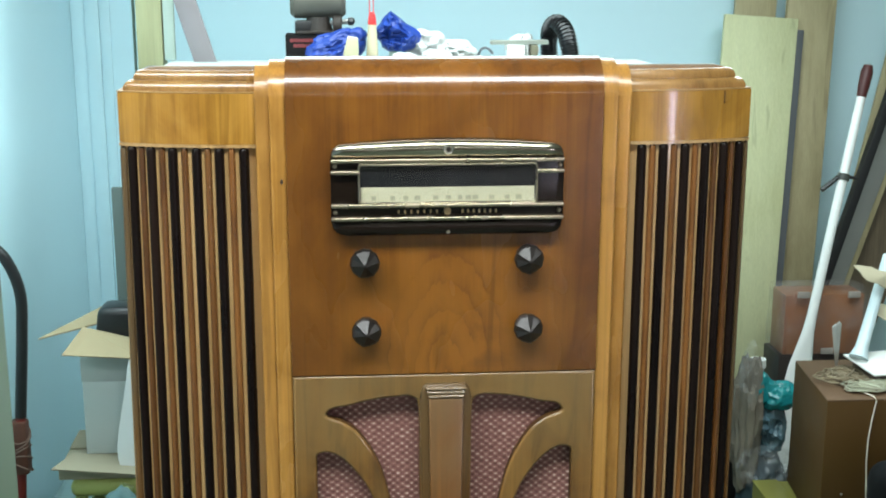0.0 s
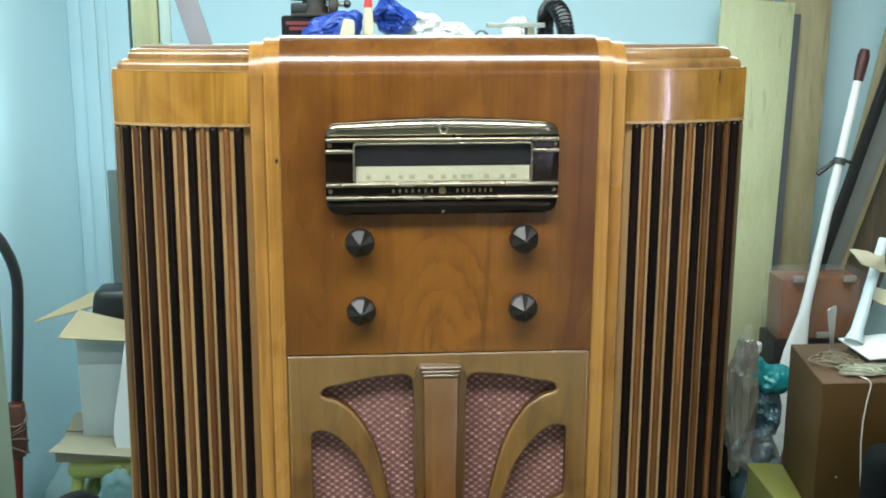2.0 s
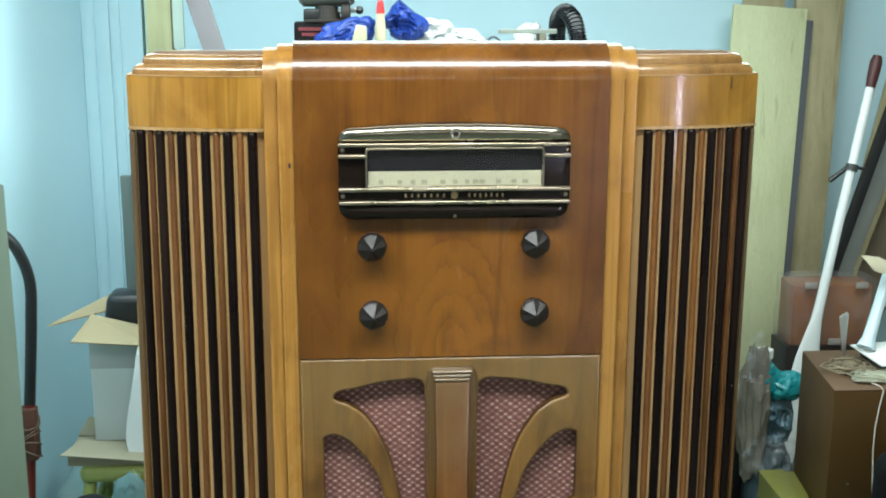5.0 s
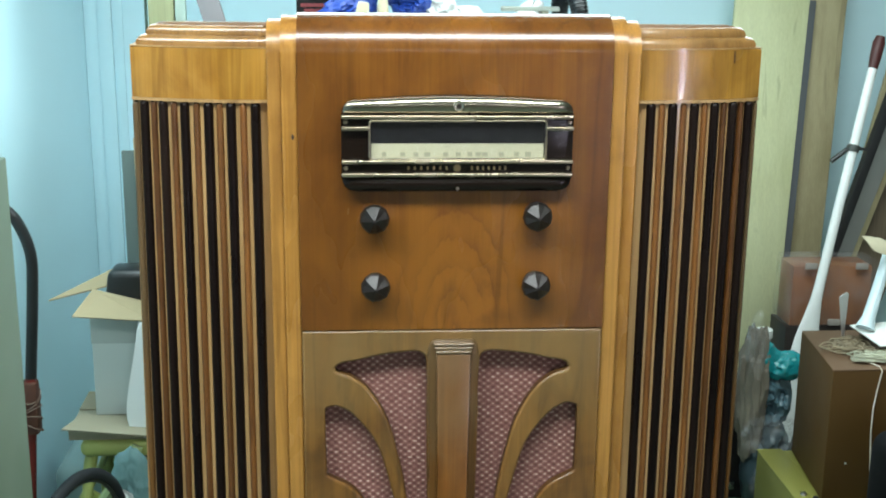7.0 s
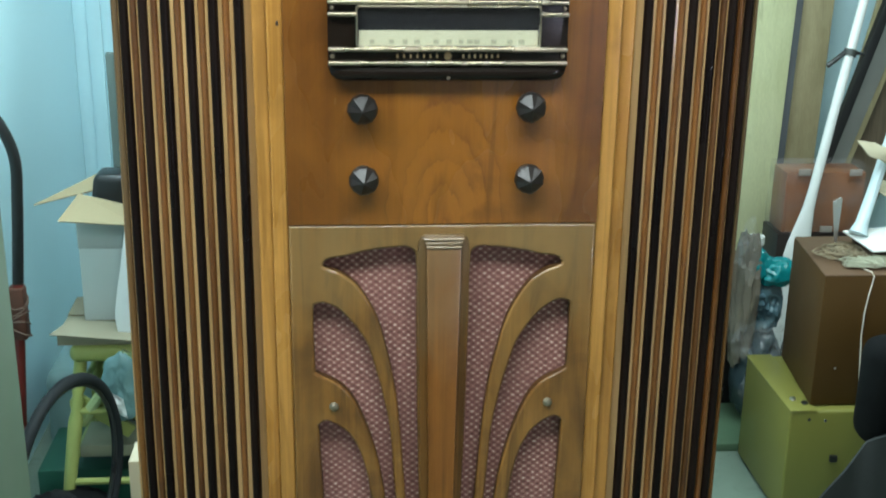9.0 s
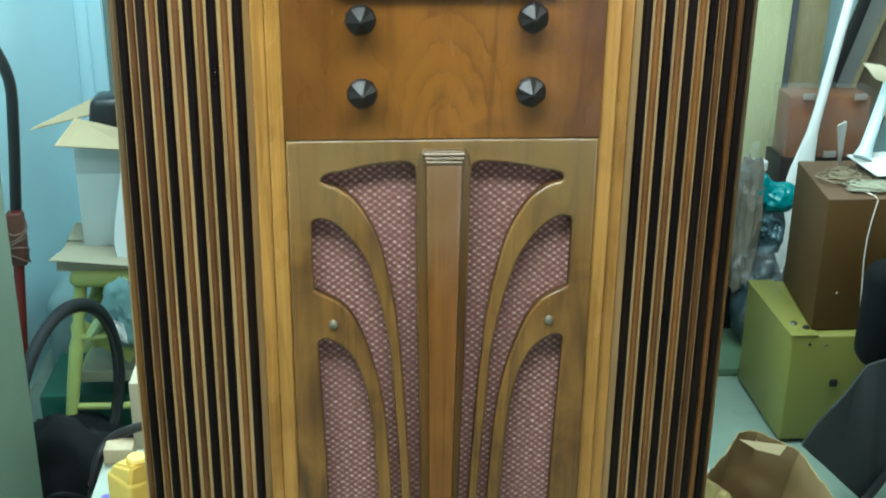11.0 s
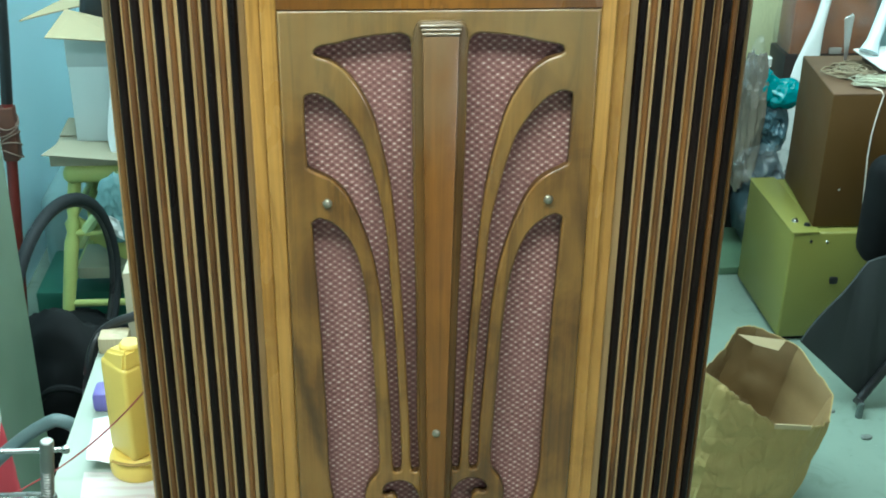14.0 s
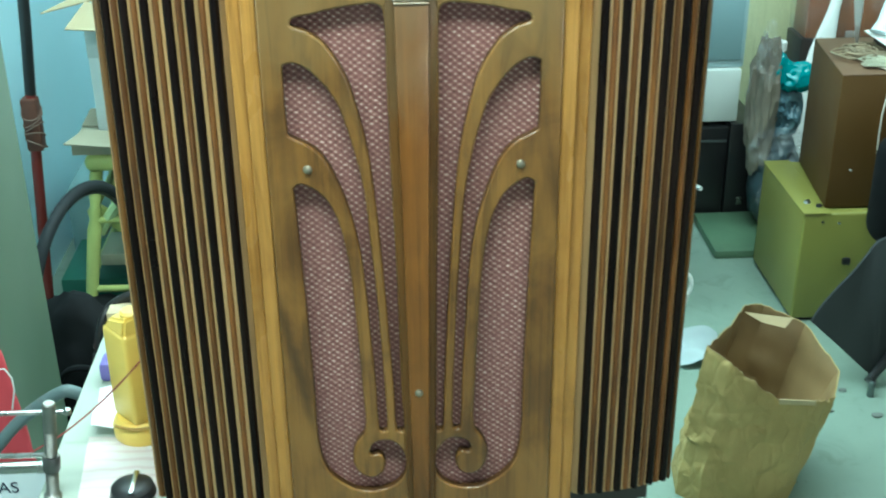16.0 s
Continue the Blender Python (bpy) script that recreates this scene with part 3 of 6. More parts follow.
# ---- the dial ----
CHROME = plain("aged_nickel", (0.47, 0.41, 0.30), 0.28, 1.0, vary=0.2, scale=60)
BRONZE = plain("dark_bronze", (0.40, 0.36, 0.28), 0.17, 1.0, vary=0.3, scale=60, bump=0.02)
BLACKED = plain("blackened_brass", (0.010, 0.006, 0.004), 0.2, vary=0.3, scale=60, bump=0.02)
BLACKED.node_tree.nodes["Principled BSDF"].inputs["Specular IOR Level"].default_value = 0.3
CREAM = plain("cream_dial_paper", (0.36, 0.345, 0.245), 0.5, vary=0.12, scale=60, bump=0.0)
INK = plain("faded_grey_ink", (0.22, 0.22, 0.155), 0.6, vary=0.1, scale=60, bump=0.0)
GILT = plain("dull_gilt", (0.36, 0.28, 0.15), 0.45, 0.5, vary=0.2, scale=90, bump=0.0)


def round_rect(hx, z0, z1, r, lift=0.0, n=5):
    """An outline in (x, z) with round corners; the upper edge bows up by lift."""
    out = []
    for cx, cz, a0 in ((hx - r, z0 + r, -90), (hx - r, z1 - r, 0), (-hx + r, z1 - r, 90), (-hx + r, z0 + r, 180)):
        for k in range(n + 1):
            a = radians(a0 + 90 * k / n)
            out.append((cx + r * math.cos(a), cz + r * math.sin(a)))
        if a0 == 0 and lift:
            out += [(hx * 0.8 * (1 - 2 * k / 8), z1 + lift * (1 - (1 - 2 * k / 8) ** 2) + 0.001) for k in range(9)]
    return out


esc = part("escutcheon", front_prism(round_rect(0.1308, 0.9185, 1.0215, 0.016, 0.005), -0.011, 0.002, 0.004, seg=4), BLACKED, radio, "dark metal dial surround with nickel bars")


def swell(x_half, z_low, z_high, crown, y, deep, drop=False, nx=40, nz=9):
    """A pillow-shaped bar across x: its upper edge crowned, its face swelling towards the viewer, its ends rounded off."""
    bm = bmesh.new()
    rows = []
    for i in range(nx + 1):
        u = -1 + 2 * i / nx
        u = math.copysign(1 - (1 - abs(u)) ** 1.5, u)
        top = z_high + crown * (1 - u * u)
        low = z_low
        cut = 0.72 * (z_high - z_low) * (1 - max(0.0, 1 - max(0.0, (abs(u) * x_half - x_half + 0.014) / 0.014) ** 2) ** 0.5)
        if drop:
            low += cut
        else:
            top -= cut
        end = max(0.0, 1 - abs(u) ** 10) ** 0.5
        rows.append([bm.verts.new((x_half * u, y - deep * end * math.sin(math.pi * j / nz) ** 0.8, low + (top - low) * (0.5 - 0.5 * math.cos(math.pi * j / nz)))) for j in range(nz + 1)])
    for r0, r1 in zip(rows, rows[1:]):
        for j in range(nz):
            bm.faces.new((r0[j], r0[j + 1], r1[j + 1], r1[j]))
        bm.faces.new((r0[nz], r0[0], r1[0], r1[nz]))
    bm.faces.new(rows[0])
    bm.faces.new(rows[-1][::-1])
    return bm


part("brow", swell(0.1304, 1.0062, 1.0215, 0.0055, -0.009, 0.0105), BRONZE, esc, "polished dark bronze brow", smooth=80)
part("lip", swell(0.1300, 0.9188, 0.9365, 0.0, -0.009, 0.0075, True), BLACKED, esc, smooth=80)
for z, x0, x1 in ((1.0038, -0.1305, 0.1305), (0.9532, -0.1305, 0.1305), (0.9383, -0.1305, 0.1305), (0.9910, -0.1305, -0.1), (0.9910, 0.1, 0.1305)):
    part("bar", box(x0, x1, -0.0185, -0.010, z - 0.0021, z + 0.0021, 0.0014, seg=3), CHROME, esc)
for x in (-0.1305, 0.1305):
    for z in (0.9975, 0.9455):
        part("screw", lathe([(0.0, 0.003), (0.0018, 0.0026), (0.0026, 0.0012), (0.0028, 0.0)], (x * 0.965, -0.011, z), 12, turn=FRONT), CHROME, esc)
frame_out, frame_in = round_rect(0.1005, 0.9545, 1.0005, 0.004), round_rect(0.0985, 0.9565, 0.9985, 0.003)
part("window_frame", cut_panel("window_frame", [frame_out, frame_in], -0.018, 0.007, 0.0006, CHROME), CHROME, esc)
DIAL_BACK = plain("dark_dial_back", (0.006, 0.006, 0.008), 0.9, vary=0.2, bump=0.0)
DIAL_BACK.node_tree.nodes["Principled BSDF"].inputs["Specular IOR Level"].default_value = 0.1
part("dial_back", box(-0.0985, 0.0985, -0.0116, -0.0108, 0.9565, 0.9985), DIAL_BACK, esc)
dial = part("dial_scale", box(-0.0975, 0.0975, -0.0128, -0.0118, 0.957, 0.9735), CREAM, esc, "cream dial scale with faded marks")
rng = random.Random(4)
for x in (-0.083, -0.062, -0.0475, -0.0345, -0.0135, 0.0005, 0.0135, 0.0225, 0.0305, 0.0495, 0.0665, 0.0795):
    part("mark", box(x - 0.0024 - rng.random() * 0.0012, x + 0.0024 + rng.random() * 0.0012, -0.01305, -0.0127, 0.9588, 0.9638), INK, dial)
for k in range(31):
    part("tick", box(-0.0905 + 0.006 * k, -0.0901 + 0.006 * k, -0.01305, -0.0127, 0.9655, 0.9672 + 0.0012 * (k % 5 == 0)), INK, dial)
for x, w in ((-0.012, 0.008), (0.078, 0.005)):
    part("mark", box(x - w / 2, x + w / 2, -0.01305, -0.0127, 0.9700, 0.9706), INK, dial)
glass = Mat("dial_glass", 0.04)
glass.colour((0.95, 0.97, 0.95)).set(Transmission_Weight=1.0, IOR=1.45)
pane = part("dial_glass", box(-0.0985, 0.0985, -0.0166, -0.0158, 0.9566, 0.9984), glass.m, esc, "clear dial glass")
pane.visible_shadow = False
# name plate: plain gilt marks with a round badge between
for k in range(7):
    for x in (-0.0555 + 0.0072 * k, 0.0165 + 0.0063 * k):
        part("name_mark", box(x - 0.0011, x + 0.0011, -0.0113, -0.0108, 0.9435, 0.9472), GILT, esc)
part("badge", lathe([(0.0, 0.0012), (0.0034, 0.001), (0.0042, 0.0)], (-0.0005, -0.011, 0.9455), 20, turn=FRONT), GILT, esc)
DARK_DISC = plain("dark_badge_enamel", (0.02, 0.016, 0.014), 0.3, bump=0.0)
medal = part("medallion", lathe([(0.0, 0.0035), (0.003, 0.0035), (0.0032, 0.0022), (0.0052, 0.0028), (0.0062, 0.0015), (0.0062, -0.004)], (0, -0.0175, 1.0165), 24, turn=FRONT), plain("bright_nickel", (0.78, 0.75, 0.66), 0.22, 1.0, vary=0.1, scale=60), esc, "bright nickel medallion")
part("medallion_disc", lathe([(0.0, 0.0042), (0.0022, 0.0042), (0.0026, 0.0036)], (0, -0.0175, 1.0165), 20, turn=FRONT), DARK_DISC, esc, "dark enamel disc")
part("screw", lathe([(0.0, 0.0024), (0.0016, 0.002), (0.0022, 0.0)], (0, -0.0145, 0.9225), 12, turn=FRONT), CHROME, esc)

for ob in (esc, *esc.children_recursive):
    ob.data.transform(Matrix.Translation((0.0015, 0, 0)))

# ---- knobs and grille screws ----
for x, z, turn in ((-0.0925, 0.8875, 8), (0.094, 0.8895, 31), (-0.0915, 0.807, 17), (0.0945, 0.8075, 38)):
    body = lathe([(0.0, 0.0318), (0.0022, 0.0312), (0.0152, 0.0228), (0.0171, 0.0192), (0.0165, 0.012), (0.0150, 0.0065), (0.0138, 0.0)], (0, 0, 0), 12)
    for v in body.verts:
        r = math.hypot(v.co.x, v.co.y)
        if r > 0.012 and v.co.z > 0.018:
            # every other edge cut back, so that the face falls in folded diamonds
            k = round(math.degrees(math.atan2(v.co.y, v.co.x)) / 30) % 4
            v.co.z -= (0.0, 0.0050, 0.0015, 0.0036)[k]
    body.transform(Matrix.Translation((x, 0.0, z)) @ FRONT @ Matrix.Rotation(radians(turn), 4, "Z"))
    part("knob", body, BAKELITE, radio, "dark brown faceted knob", smooth=8)
for x, y, z in ((-0.1295, 0.0, 0.522), (0.1295, 0.0, 0.522), (-0.0005, -0.0125, 0.2045)):
    part("grille_screw", lathe([(0.0, 0.0046), (0.0025, 0.0043), (0.0050, 0.0024), (0.0057, 0.0)], (x, y, z), 16, turn=FRONT), NICKEL, radio, "dull round-headed nickel screw")

part("knot", lathe([(0.0, 0.0006), (0.0014, 0.0006), (0.002, 0.0)], (-0.184, 0.005, 0.978), 10, turn=FRONT @ Matrix.Diagonal((0.8, 1.6, 1, 1))), plain("dark_knot", (0.03, 0.012, 0.005), 0.5), radio, "small dark knot in the wood")

# ---- the table and what lies on it ----
TABLE_TOP = plain("pale_green_laminate", (0.42, 0.47, 0.40), 0.4, vary=0.08, scale=10)
table = root("work_table", -0.1, 0.35, ZF, "pale green-topped work table with steel legs, under a radio", "table")
part("tabletop", box(-0.549, 0.330, 0.046, 0.60, -0.028, 0.0, 0.003), TABLE_TOP, table)
# shade under the radio's front is put into the edge and apron colours
part("edge_band", box(-0.548, 0.329, 0.0435, 0.0455, -0.0275, -0.001), plain("shade_toned_edge_band", (0.05, 0.045, 0.035), 0.5), table, "edge strip with shade put into its colour")
for y in (0.062, 0.56):
    part("apron", box(-0.52, 0.322, y, y + 0.02, -0.16, -0.029, 0.003), plain("shade_toned_apron", (0.03, 0.022, 0.015), 0.5, vary=0.2), table)
for x in (-0.50, 0.30):
    for y in (0.105, 0.54):
        part("leg", box(x - 0.02, x + 0.02, y - 0.02, y + 0.02, ZF, -0.029, 0.003), STEEL, table)

cloth = Mat("pink_striped_cloth", 0.9)
sep = cloth.node("ShaderNodeSeparateXYZ", Vector=cloth.co)
stripe = cloth.maths("SINE", cloth.maths("MULTIPLY", cloth.maths("ADD", sep.outputs["Y"], cloth.maths("MULTIPLY", cloth.noise(cloth.co, 14, 2), 0.02)), 300.0))
cloth.colour(cloth.mix(cloth.ramp(stripe, [(0.0, (0, 0, 0)), (1.0, (0.55, 0.55, 0.55))]), (0.70, 0.67, 0.63), (0.58, 0.44, 0.43)))
cloth.bump(cloth.noise(cloth.co, 500, 2), 0.3, 0.001)


def sheet(x0, x1, y0, y1, z, amp, seed, nx=24, ny=24, skew=0.0):
    """A soft cloth or paper lying on a surface, with low folds."""
    bm = bmesh.new()
    rows = []
    for j in range(ny + 1):
        row = []
        for i in range(nx + 1):
            u, v = i / nx, j / ny
            x, y = x0 + (x1 - x0) * u + skew * v, y0 + (y1 - y0) * v
            h = amp * max(0.0, noise.noise((x * 11 + seed, y * 11, seed)) + 0.35)
            row.append(bm.verts.new((x, y, z + 0.0015 + h)))
        rows.append(row)
    for a, b in zip(rows, rows[1:]):
        for i in range(nx):
            bm.faces.new((a[i], a[i + 1], b[i + 1], b[i]))
    ext = bmesh.ops.extrude_face_region(bm, geom=bm.faces[:])
    for v in ext["geom"]:
        if isinstance(v, bmesh.types.BMVert):
            v.co.z = max(z, v.co.z - 0.0015)
    return bm


single("striped_cloth", sheet(-0.490, -0.376, 0.047, 0.205, 0.0, 0.004, 3.0, skew=-0.016), cloth.m, "white cloth with pale pink stripes lying on the table", "cloth", smooth=60)
PAPER = plain("white_paper", (0.76, 0.78, 0.78), 0.7, vary=0.06, scale=40)
single("crumpled_tissue", sheet(-0.500, -0.452, 0.205, 0.345, 0.0, 0.022, 7.0, skew=-0.018), PAPER, "crumpled white tissue lying on the table", "tissue", smooth=60)
PURPLE = plain("violet_plastic", (0.16, 0.13, 0.42), 0.4)
single("violet_packet", box(-0.522, -0.482, 0.365, 0.41, 0.0, 0.035, 0.008), PURPLE, "small violet plastic packet on the table", "packet")
single("wooden_block", box(-0.545, -0.495, 0.548, 0.59, 0.0, 0.030, 0.003), veneer("raw_pine", (0.42, 0.33, 0.19), (0.5, 0.4, 0.25), (0.58, 0.48, 0.31), fibre=0.15, coat=0.0, rough=0.6), "small raw wooden block on the table edge", "block")

# yellow jug: square shoulders on a round, wider base
YELLOW = plain("yellow_plastic", (0.90, 0.65, 0.14), 0.4, vary=0.06, scale=20)
jug = root("yellow_jug", -0.432, 0.245, 0.0, "yellow plastic jug with a stepped round base, on the table", "jug")
part("base", lathe([(0.0, 0.0), (0.040, 0.0), (0.044, 0.006), (0.0445, 0.022), (0.040, 0.032), (0.036, 0.035), (0.0, 0.035)], (-0.432, 0.245, 0.0), 28), YELLOW, jug)
turn = Matrix.Translation((-0.432, 0.245, 0)) @ Matrix.Rotation(radians(-48), 4, "Z")
part("body", box(-0.031, 0.031, -0.029, 0.029, 0.034, 0.176, 0.007, seg=3, turn=turn), YELLOW, jug)
bm = bmesh.new()
top = [bm.verts.new(v) for v in ((-0.0295, -0.0275, 0.172), (0.0295, -0.0275, 0.172), (0.0295, 0.0275, 0.172), (-0.0295, 0.0275, 0.172), (-0.020, -0.022, 0.188), (0.026, -0.022, 0.199), (0.026, 0.022, 0.199), (-0.020, 0.022, 0.188))]
for f in ((3, 2, 1, 0), (4, 5, 6, 7), (0, 1, 5, 4), (1, 2, 6, 5), (2, 3, 7, 6), (3, 0, 4, 7)):
    bm.faces.new([top[i] for i in f])
bmesh.ops.bevel(bm, geom=bm.edges[:], offset=0.004, segments=3, affect="EDGES")
bm.transform(turn)
part("shoulder", bm, YELLOW, jug)
part("neck", lathe([(0.0, 0.0), (0.016, 0.0), (0.016, 0.007), (0.013, 0.010), (0.0, 0.010)], (0, 0, 0), 18, turn=turn @ Matrix.Translation((0.010, 0, 0.192))), YELLOW, jug)
# the shadow at the step is coloured into the seam
part("seam", tube([(-0.465 + 0.067 * k / 10, 0.2065 - 0.006 * math.sin(math.pi * k / 10), 0.037 - 0.004 * math.sin(math.pi * k / 10)) for k in range(11)], 0.0022, 6), plain("shadowed_seam", (0.40, 0.24, 0.04), 0.6), jug)

for ob in jug.children:
    ob.data.transform(Matrix.Translation((0.008, -0.0285, 0)) @ Matrix.Diagonal((1, 1, 1.1, 1)))
# steel clamp on the table edge
clamp = root("steel_clamp", -0.527, 0.062, 0.0, "bright steel screw clamp with long threaded rod on table edge", "clamp")
OILED = plain("oiled_grey_steel", (0.30, 0.30, 0.27), 0.42, 0.9, vary=0.25, scale=80)
DARK_STEEL = plain("dark_oiled_steel", (0.16, 0.16, 0.15), 0.4, 0.8, vary=0.3, scale=60)
LEAN = Matrix.Translation((-0.527, 0.062, 0.0)) @ Matrix.Rotation(radians(6.4), 4, "Y")
bm = tube([(0, 0, 0.006), (0, 0, 0.125)], 0.0076, 16)
part("screw_rod", bm, OILED, clamp)
bm = bmesh.new()
for k in range(24):
    prism([(0.0092 * math.cos(2 * math.pi * i / 14), 0.0092 * math.sin(2 * math.pi * i / 14)) for i in range(14)], 0.008 + 0.0045 * k, 0.0104 + 0.0045 * k, 0.0009, bm, seg=1)
part("thread", bm, OILED, clamp)
part("head", lathe([(0.0, 0.047), (0.0075, 0.047), (0.0092, 0.045), (0.0094, 0.0), (0.0, 0.0)], (0, 0, 0.115), 20), OILED, clamp)
part("pad", lathe([(0.0, 0.0), (0.013, 0.0), (0.013, 0.005), (0.008, 0.009), (0.0, 0.009)], (0, 0, 0.0005), 18), OILED, clamp)
part("collar", lathe([(0.0, 0.0), (0.0115, 0.0), (0.0125, 0.003), (0.0125, 0.021), (0.011, 0.024), (0.0, 0.024)], (0, 0, 0.050), 20), DARK_STEEL, clamp)
for ob in clamp.children:
    ob.data.transform(LEAN)
part("handle", tube([(-0.70, 0.062, 0.147), (-0.488, 0.062, 0.146)], 0.0036, 12), STEEL, clamp)
part("handle_end", lathe([(0, -0.006), (0.005, -0.004), (0.0055, 0.0), (0.005, 0.004), (0, 0.006)], (-0.486, 0.062, 0.146), 14), STEEL, clamp)
part("slide_bar", box(-0.72, -0.524, 0.055, 0.069, 0.047, 0.062, 0.004), STEEL, clamp)
part("slide_rod", tube([(-0.70, 0.060, 0.078), (-0.524, 0.060, 0.076)], 0.0038, 10), STEEL, clamp)
part("back_arm", box(-0.72, -0.70, 0.055, 0.069, -0.085, 0.0465, 0.004), STEEL, clamp)
part("lower_arm", box(-0.6995, -0.515, 0.055, 0.069, -0.085, -0.068, 0.004), STEEL, clamp)
part("lower_pad", lathe([(0.0, 0.0), (0.012, 0.0), (0.012, 0.039), (0.0, 0.039)], (-0.527, 0.062, -0.0678), 16), OILED, clamp)

# white carton with dark lettering under the clamp
carton_low2 = root("printed_carton", -0.70, 0.25, ZF, "slim tall white carton with dark lettering, standing beside the table", "carton")
part("body", box(-0.82, -0.556, 0.24, 0.258, ZF, -0.084, 0.002), plain("white_printed_carton", (0.62, 0.70, 0.70), 0.5, vary=0.08), carton_low2)


def lettering(text, size, x, y, z, material, parent):
    """Flat letters facing -y, their right end at x."""
    cu = bpy.data.curves.new("letters", "FONT")
    cu.body, cu.size, cu.align_x, cu.extrude = text, size, "RIGHT", 0.0003
    tmp = new("letters", cu)
    me = bpy.data.meshes.new_from_object(tmp.evaluated_get(bpy.context.evaluated_depsgraph_get()))
    bpy.data.objects.remove(tmp)
    bpy.data.curves.remove(cu)
    me.transform(Matrix.Translation((x, y, z)) @ FRONT)
    me.materials.clear()
    me.materials.append(material)
    return part("lettering", me, material, parent)


DARK_INK = plain("blue_black_ink", (0.02, 0.03, 0.06), 0.5, bump=0.0)
lettering("EXAS", 0.030, -0.640, 0.2392, -0.122, DARK_INK, carton_low2)

RUBBER = plain("black_rubber", (0.012, 0.012, 0.013), 0.35, vary=0.3, scale=40)
cap = root("shoe_polish_tin", -0.41, 0.055, 0.004, "glossy black round tin with a metal clip on cloth", "tin")
part("body", lathe([(0.0, 0.017), (0.022, 0.016), (0.030, 0.012), (0.033, 0.0), (0.0, 0.0)], (-0.412, 0.058, 0.006), 24), RUBBER, cap)
part("clip", box(-0.4135, -0.4055, 0.033, 0.086, 0.0225, 0.0250, 0.001), STEEL, cap)
def soft_line(pts, rounds=3):
    """A line of points in space with its corners cut round."""
    for _ in range(rounds):
        out = [pts[0]]
        for p, q in zip(pts, pts[1:]):
            out += [tuple(a * 0.75 + b * 0.25 for a, b in zip(p, q)), tuple(a * 0.25 + b * 0.75 for a, b in zip(p, q))]
        pts = out + [pts[-1]]
    return pts


single("red_wire", tube(soft_line([(-0.80, 0.17, -0.09), (-0.70, 0.175, -0.06), (-0.635, 0.18, -0.033), (-0.572, 0.186, 0.004), (-0.544, 0.19, 0.017), (-0.472, 0.155, 0.0906), (-0.405, 0.155, 0.159), (-0.37, 0.20, 0.19), (-0.36, 0.225, 0.19)]), 0.0013, 6), plain("red_wire_skin", (0.35, 0.05, 0.05), 0.4), "thin red wire draped over the clamp and table", "wire")
single("black_cable", tube(soft_line([(-0.30, 0.56, 0.009), (-0.38, 0.598, 0.06), (-0.475, 0.598, 0.052), (-0.540, 0.594, 0.030), (-0.561, 0.57, 0.004), (-0.572, 0.54, -0.06), (-0.58, 0.52, -0.20)]), 0.0085, 10), RUBBER, "black cable hanging over the table edge", "cable")

def heap(at, half, seed, amp=0.5, rings=22, spokes=44):
    """A crumpled plastic bag: two sheets closed round a ragged edge, creased all over, its foot flat."""
    bm = bmesh.new()
    o = Vector((seed, -seed, seed * 0.5))
    edge = []
    for face in (-1, 1):
        grid = []
        for i in range(rings + 1):
            r = i / rings
            row = []
            for k in range(spokes):
                a = 2 * math.pi * k / spokes
                rag = 1 + 0.22 * noise.noise(Vector((math.cos(a) * 1.7, math.sin(a) * 1.7, seed))) + 0.10 * noise.noise(Vector((math.cos(a) * 5, math.sin(a) * 5, seed)))
                u, w = r * math.cos(a) * rag, r * math.sin(a) * rag
                if i == rings and face == 1:
                    row.append(edge[k])
                    continue
                q = Vector((u * 1.5, w * 1.5, face * 3.0)) + o
                fold = 1 - 2.4 * abs(noise.noise(q)) + 0.6 * (1 - 2.4 * abs(noise.noise(q * 2.3))) + 0.3 * (1 - 2.4 * abs(noise.noise(q * 5.1)))
                swell_ = max(0.0, 1 - r * r) ** 0.5
                y = face * half[1] * (swell_ * 0.75 + amp * fold * (1 - r ** 6))
                du, dw = 0.10 * noise.noise(q * 2.0 + Vector((7, 0, 0))), 0.10 * noise.noise(q * 2.0 + Vector((0, 7, 0)))
                z = at[2] + (w + dw * (1 - r)) * half[2]
                v = bm.verts.new((at[0] + (u + du * (1 - r)) * half[0], at[1] + y, max(z, at[2] - half[2] * 0.9)))
                row.append(v)
            if i == rings and face == -1:
                edge = row
            grid.append(row)
        for r0, r1 in zip(grid, grid[1:]):
            for k in range(spokes):
                f = (r0[k], r0[(k + 1) % spokes], r1[(k + 1) % spokes], r1[k])
                bm.faces.new(f)
    bmesh.ops.remove_doubles(bm, verts=bm.verts[:], dist=0.0004)
    return bm


# ---- beside the table, near the locker ----
LOCKER = plain("pale_green_steel", (0.105, 0.15, 0.10), 0.42, vary=0.06, scale=8)
locker = root("steel_locker", -0.99, 0.8, ZF, "dull green painted steel locker standing by the table", "locker")
part("body", box(-1.2, -0.79, 0.62, 1.0, ZF, 0.783, 0.004), LOCKER, locker)
part("door", box(-1.195, -0.795, 0.60, 0.619, ZF + 0.04, 0.778, 0.003), LOCKER, locker)

RED = plain("red_cloth", (0.62, 0.07, 0.09), 0.8, vary=0.2, scale=30)


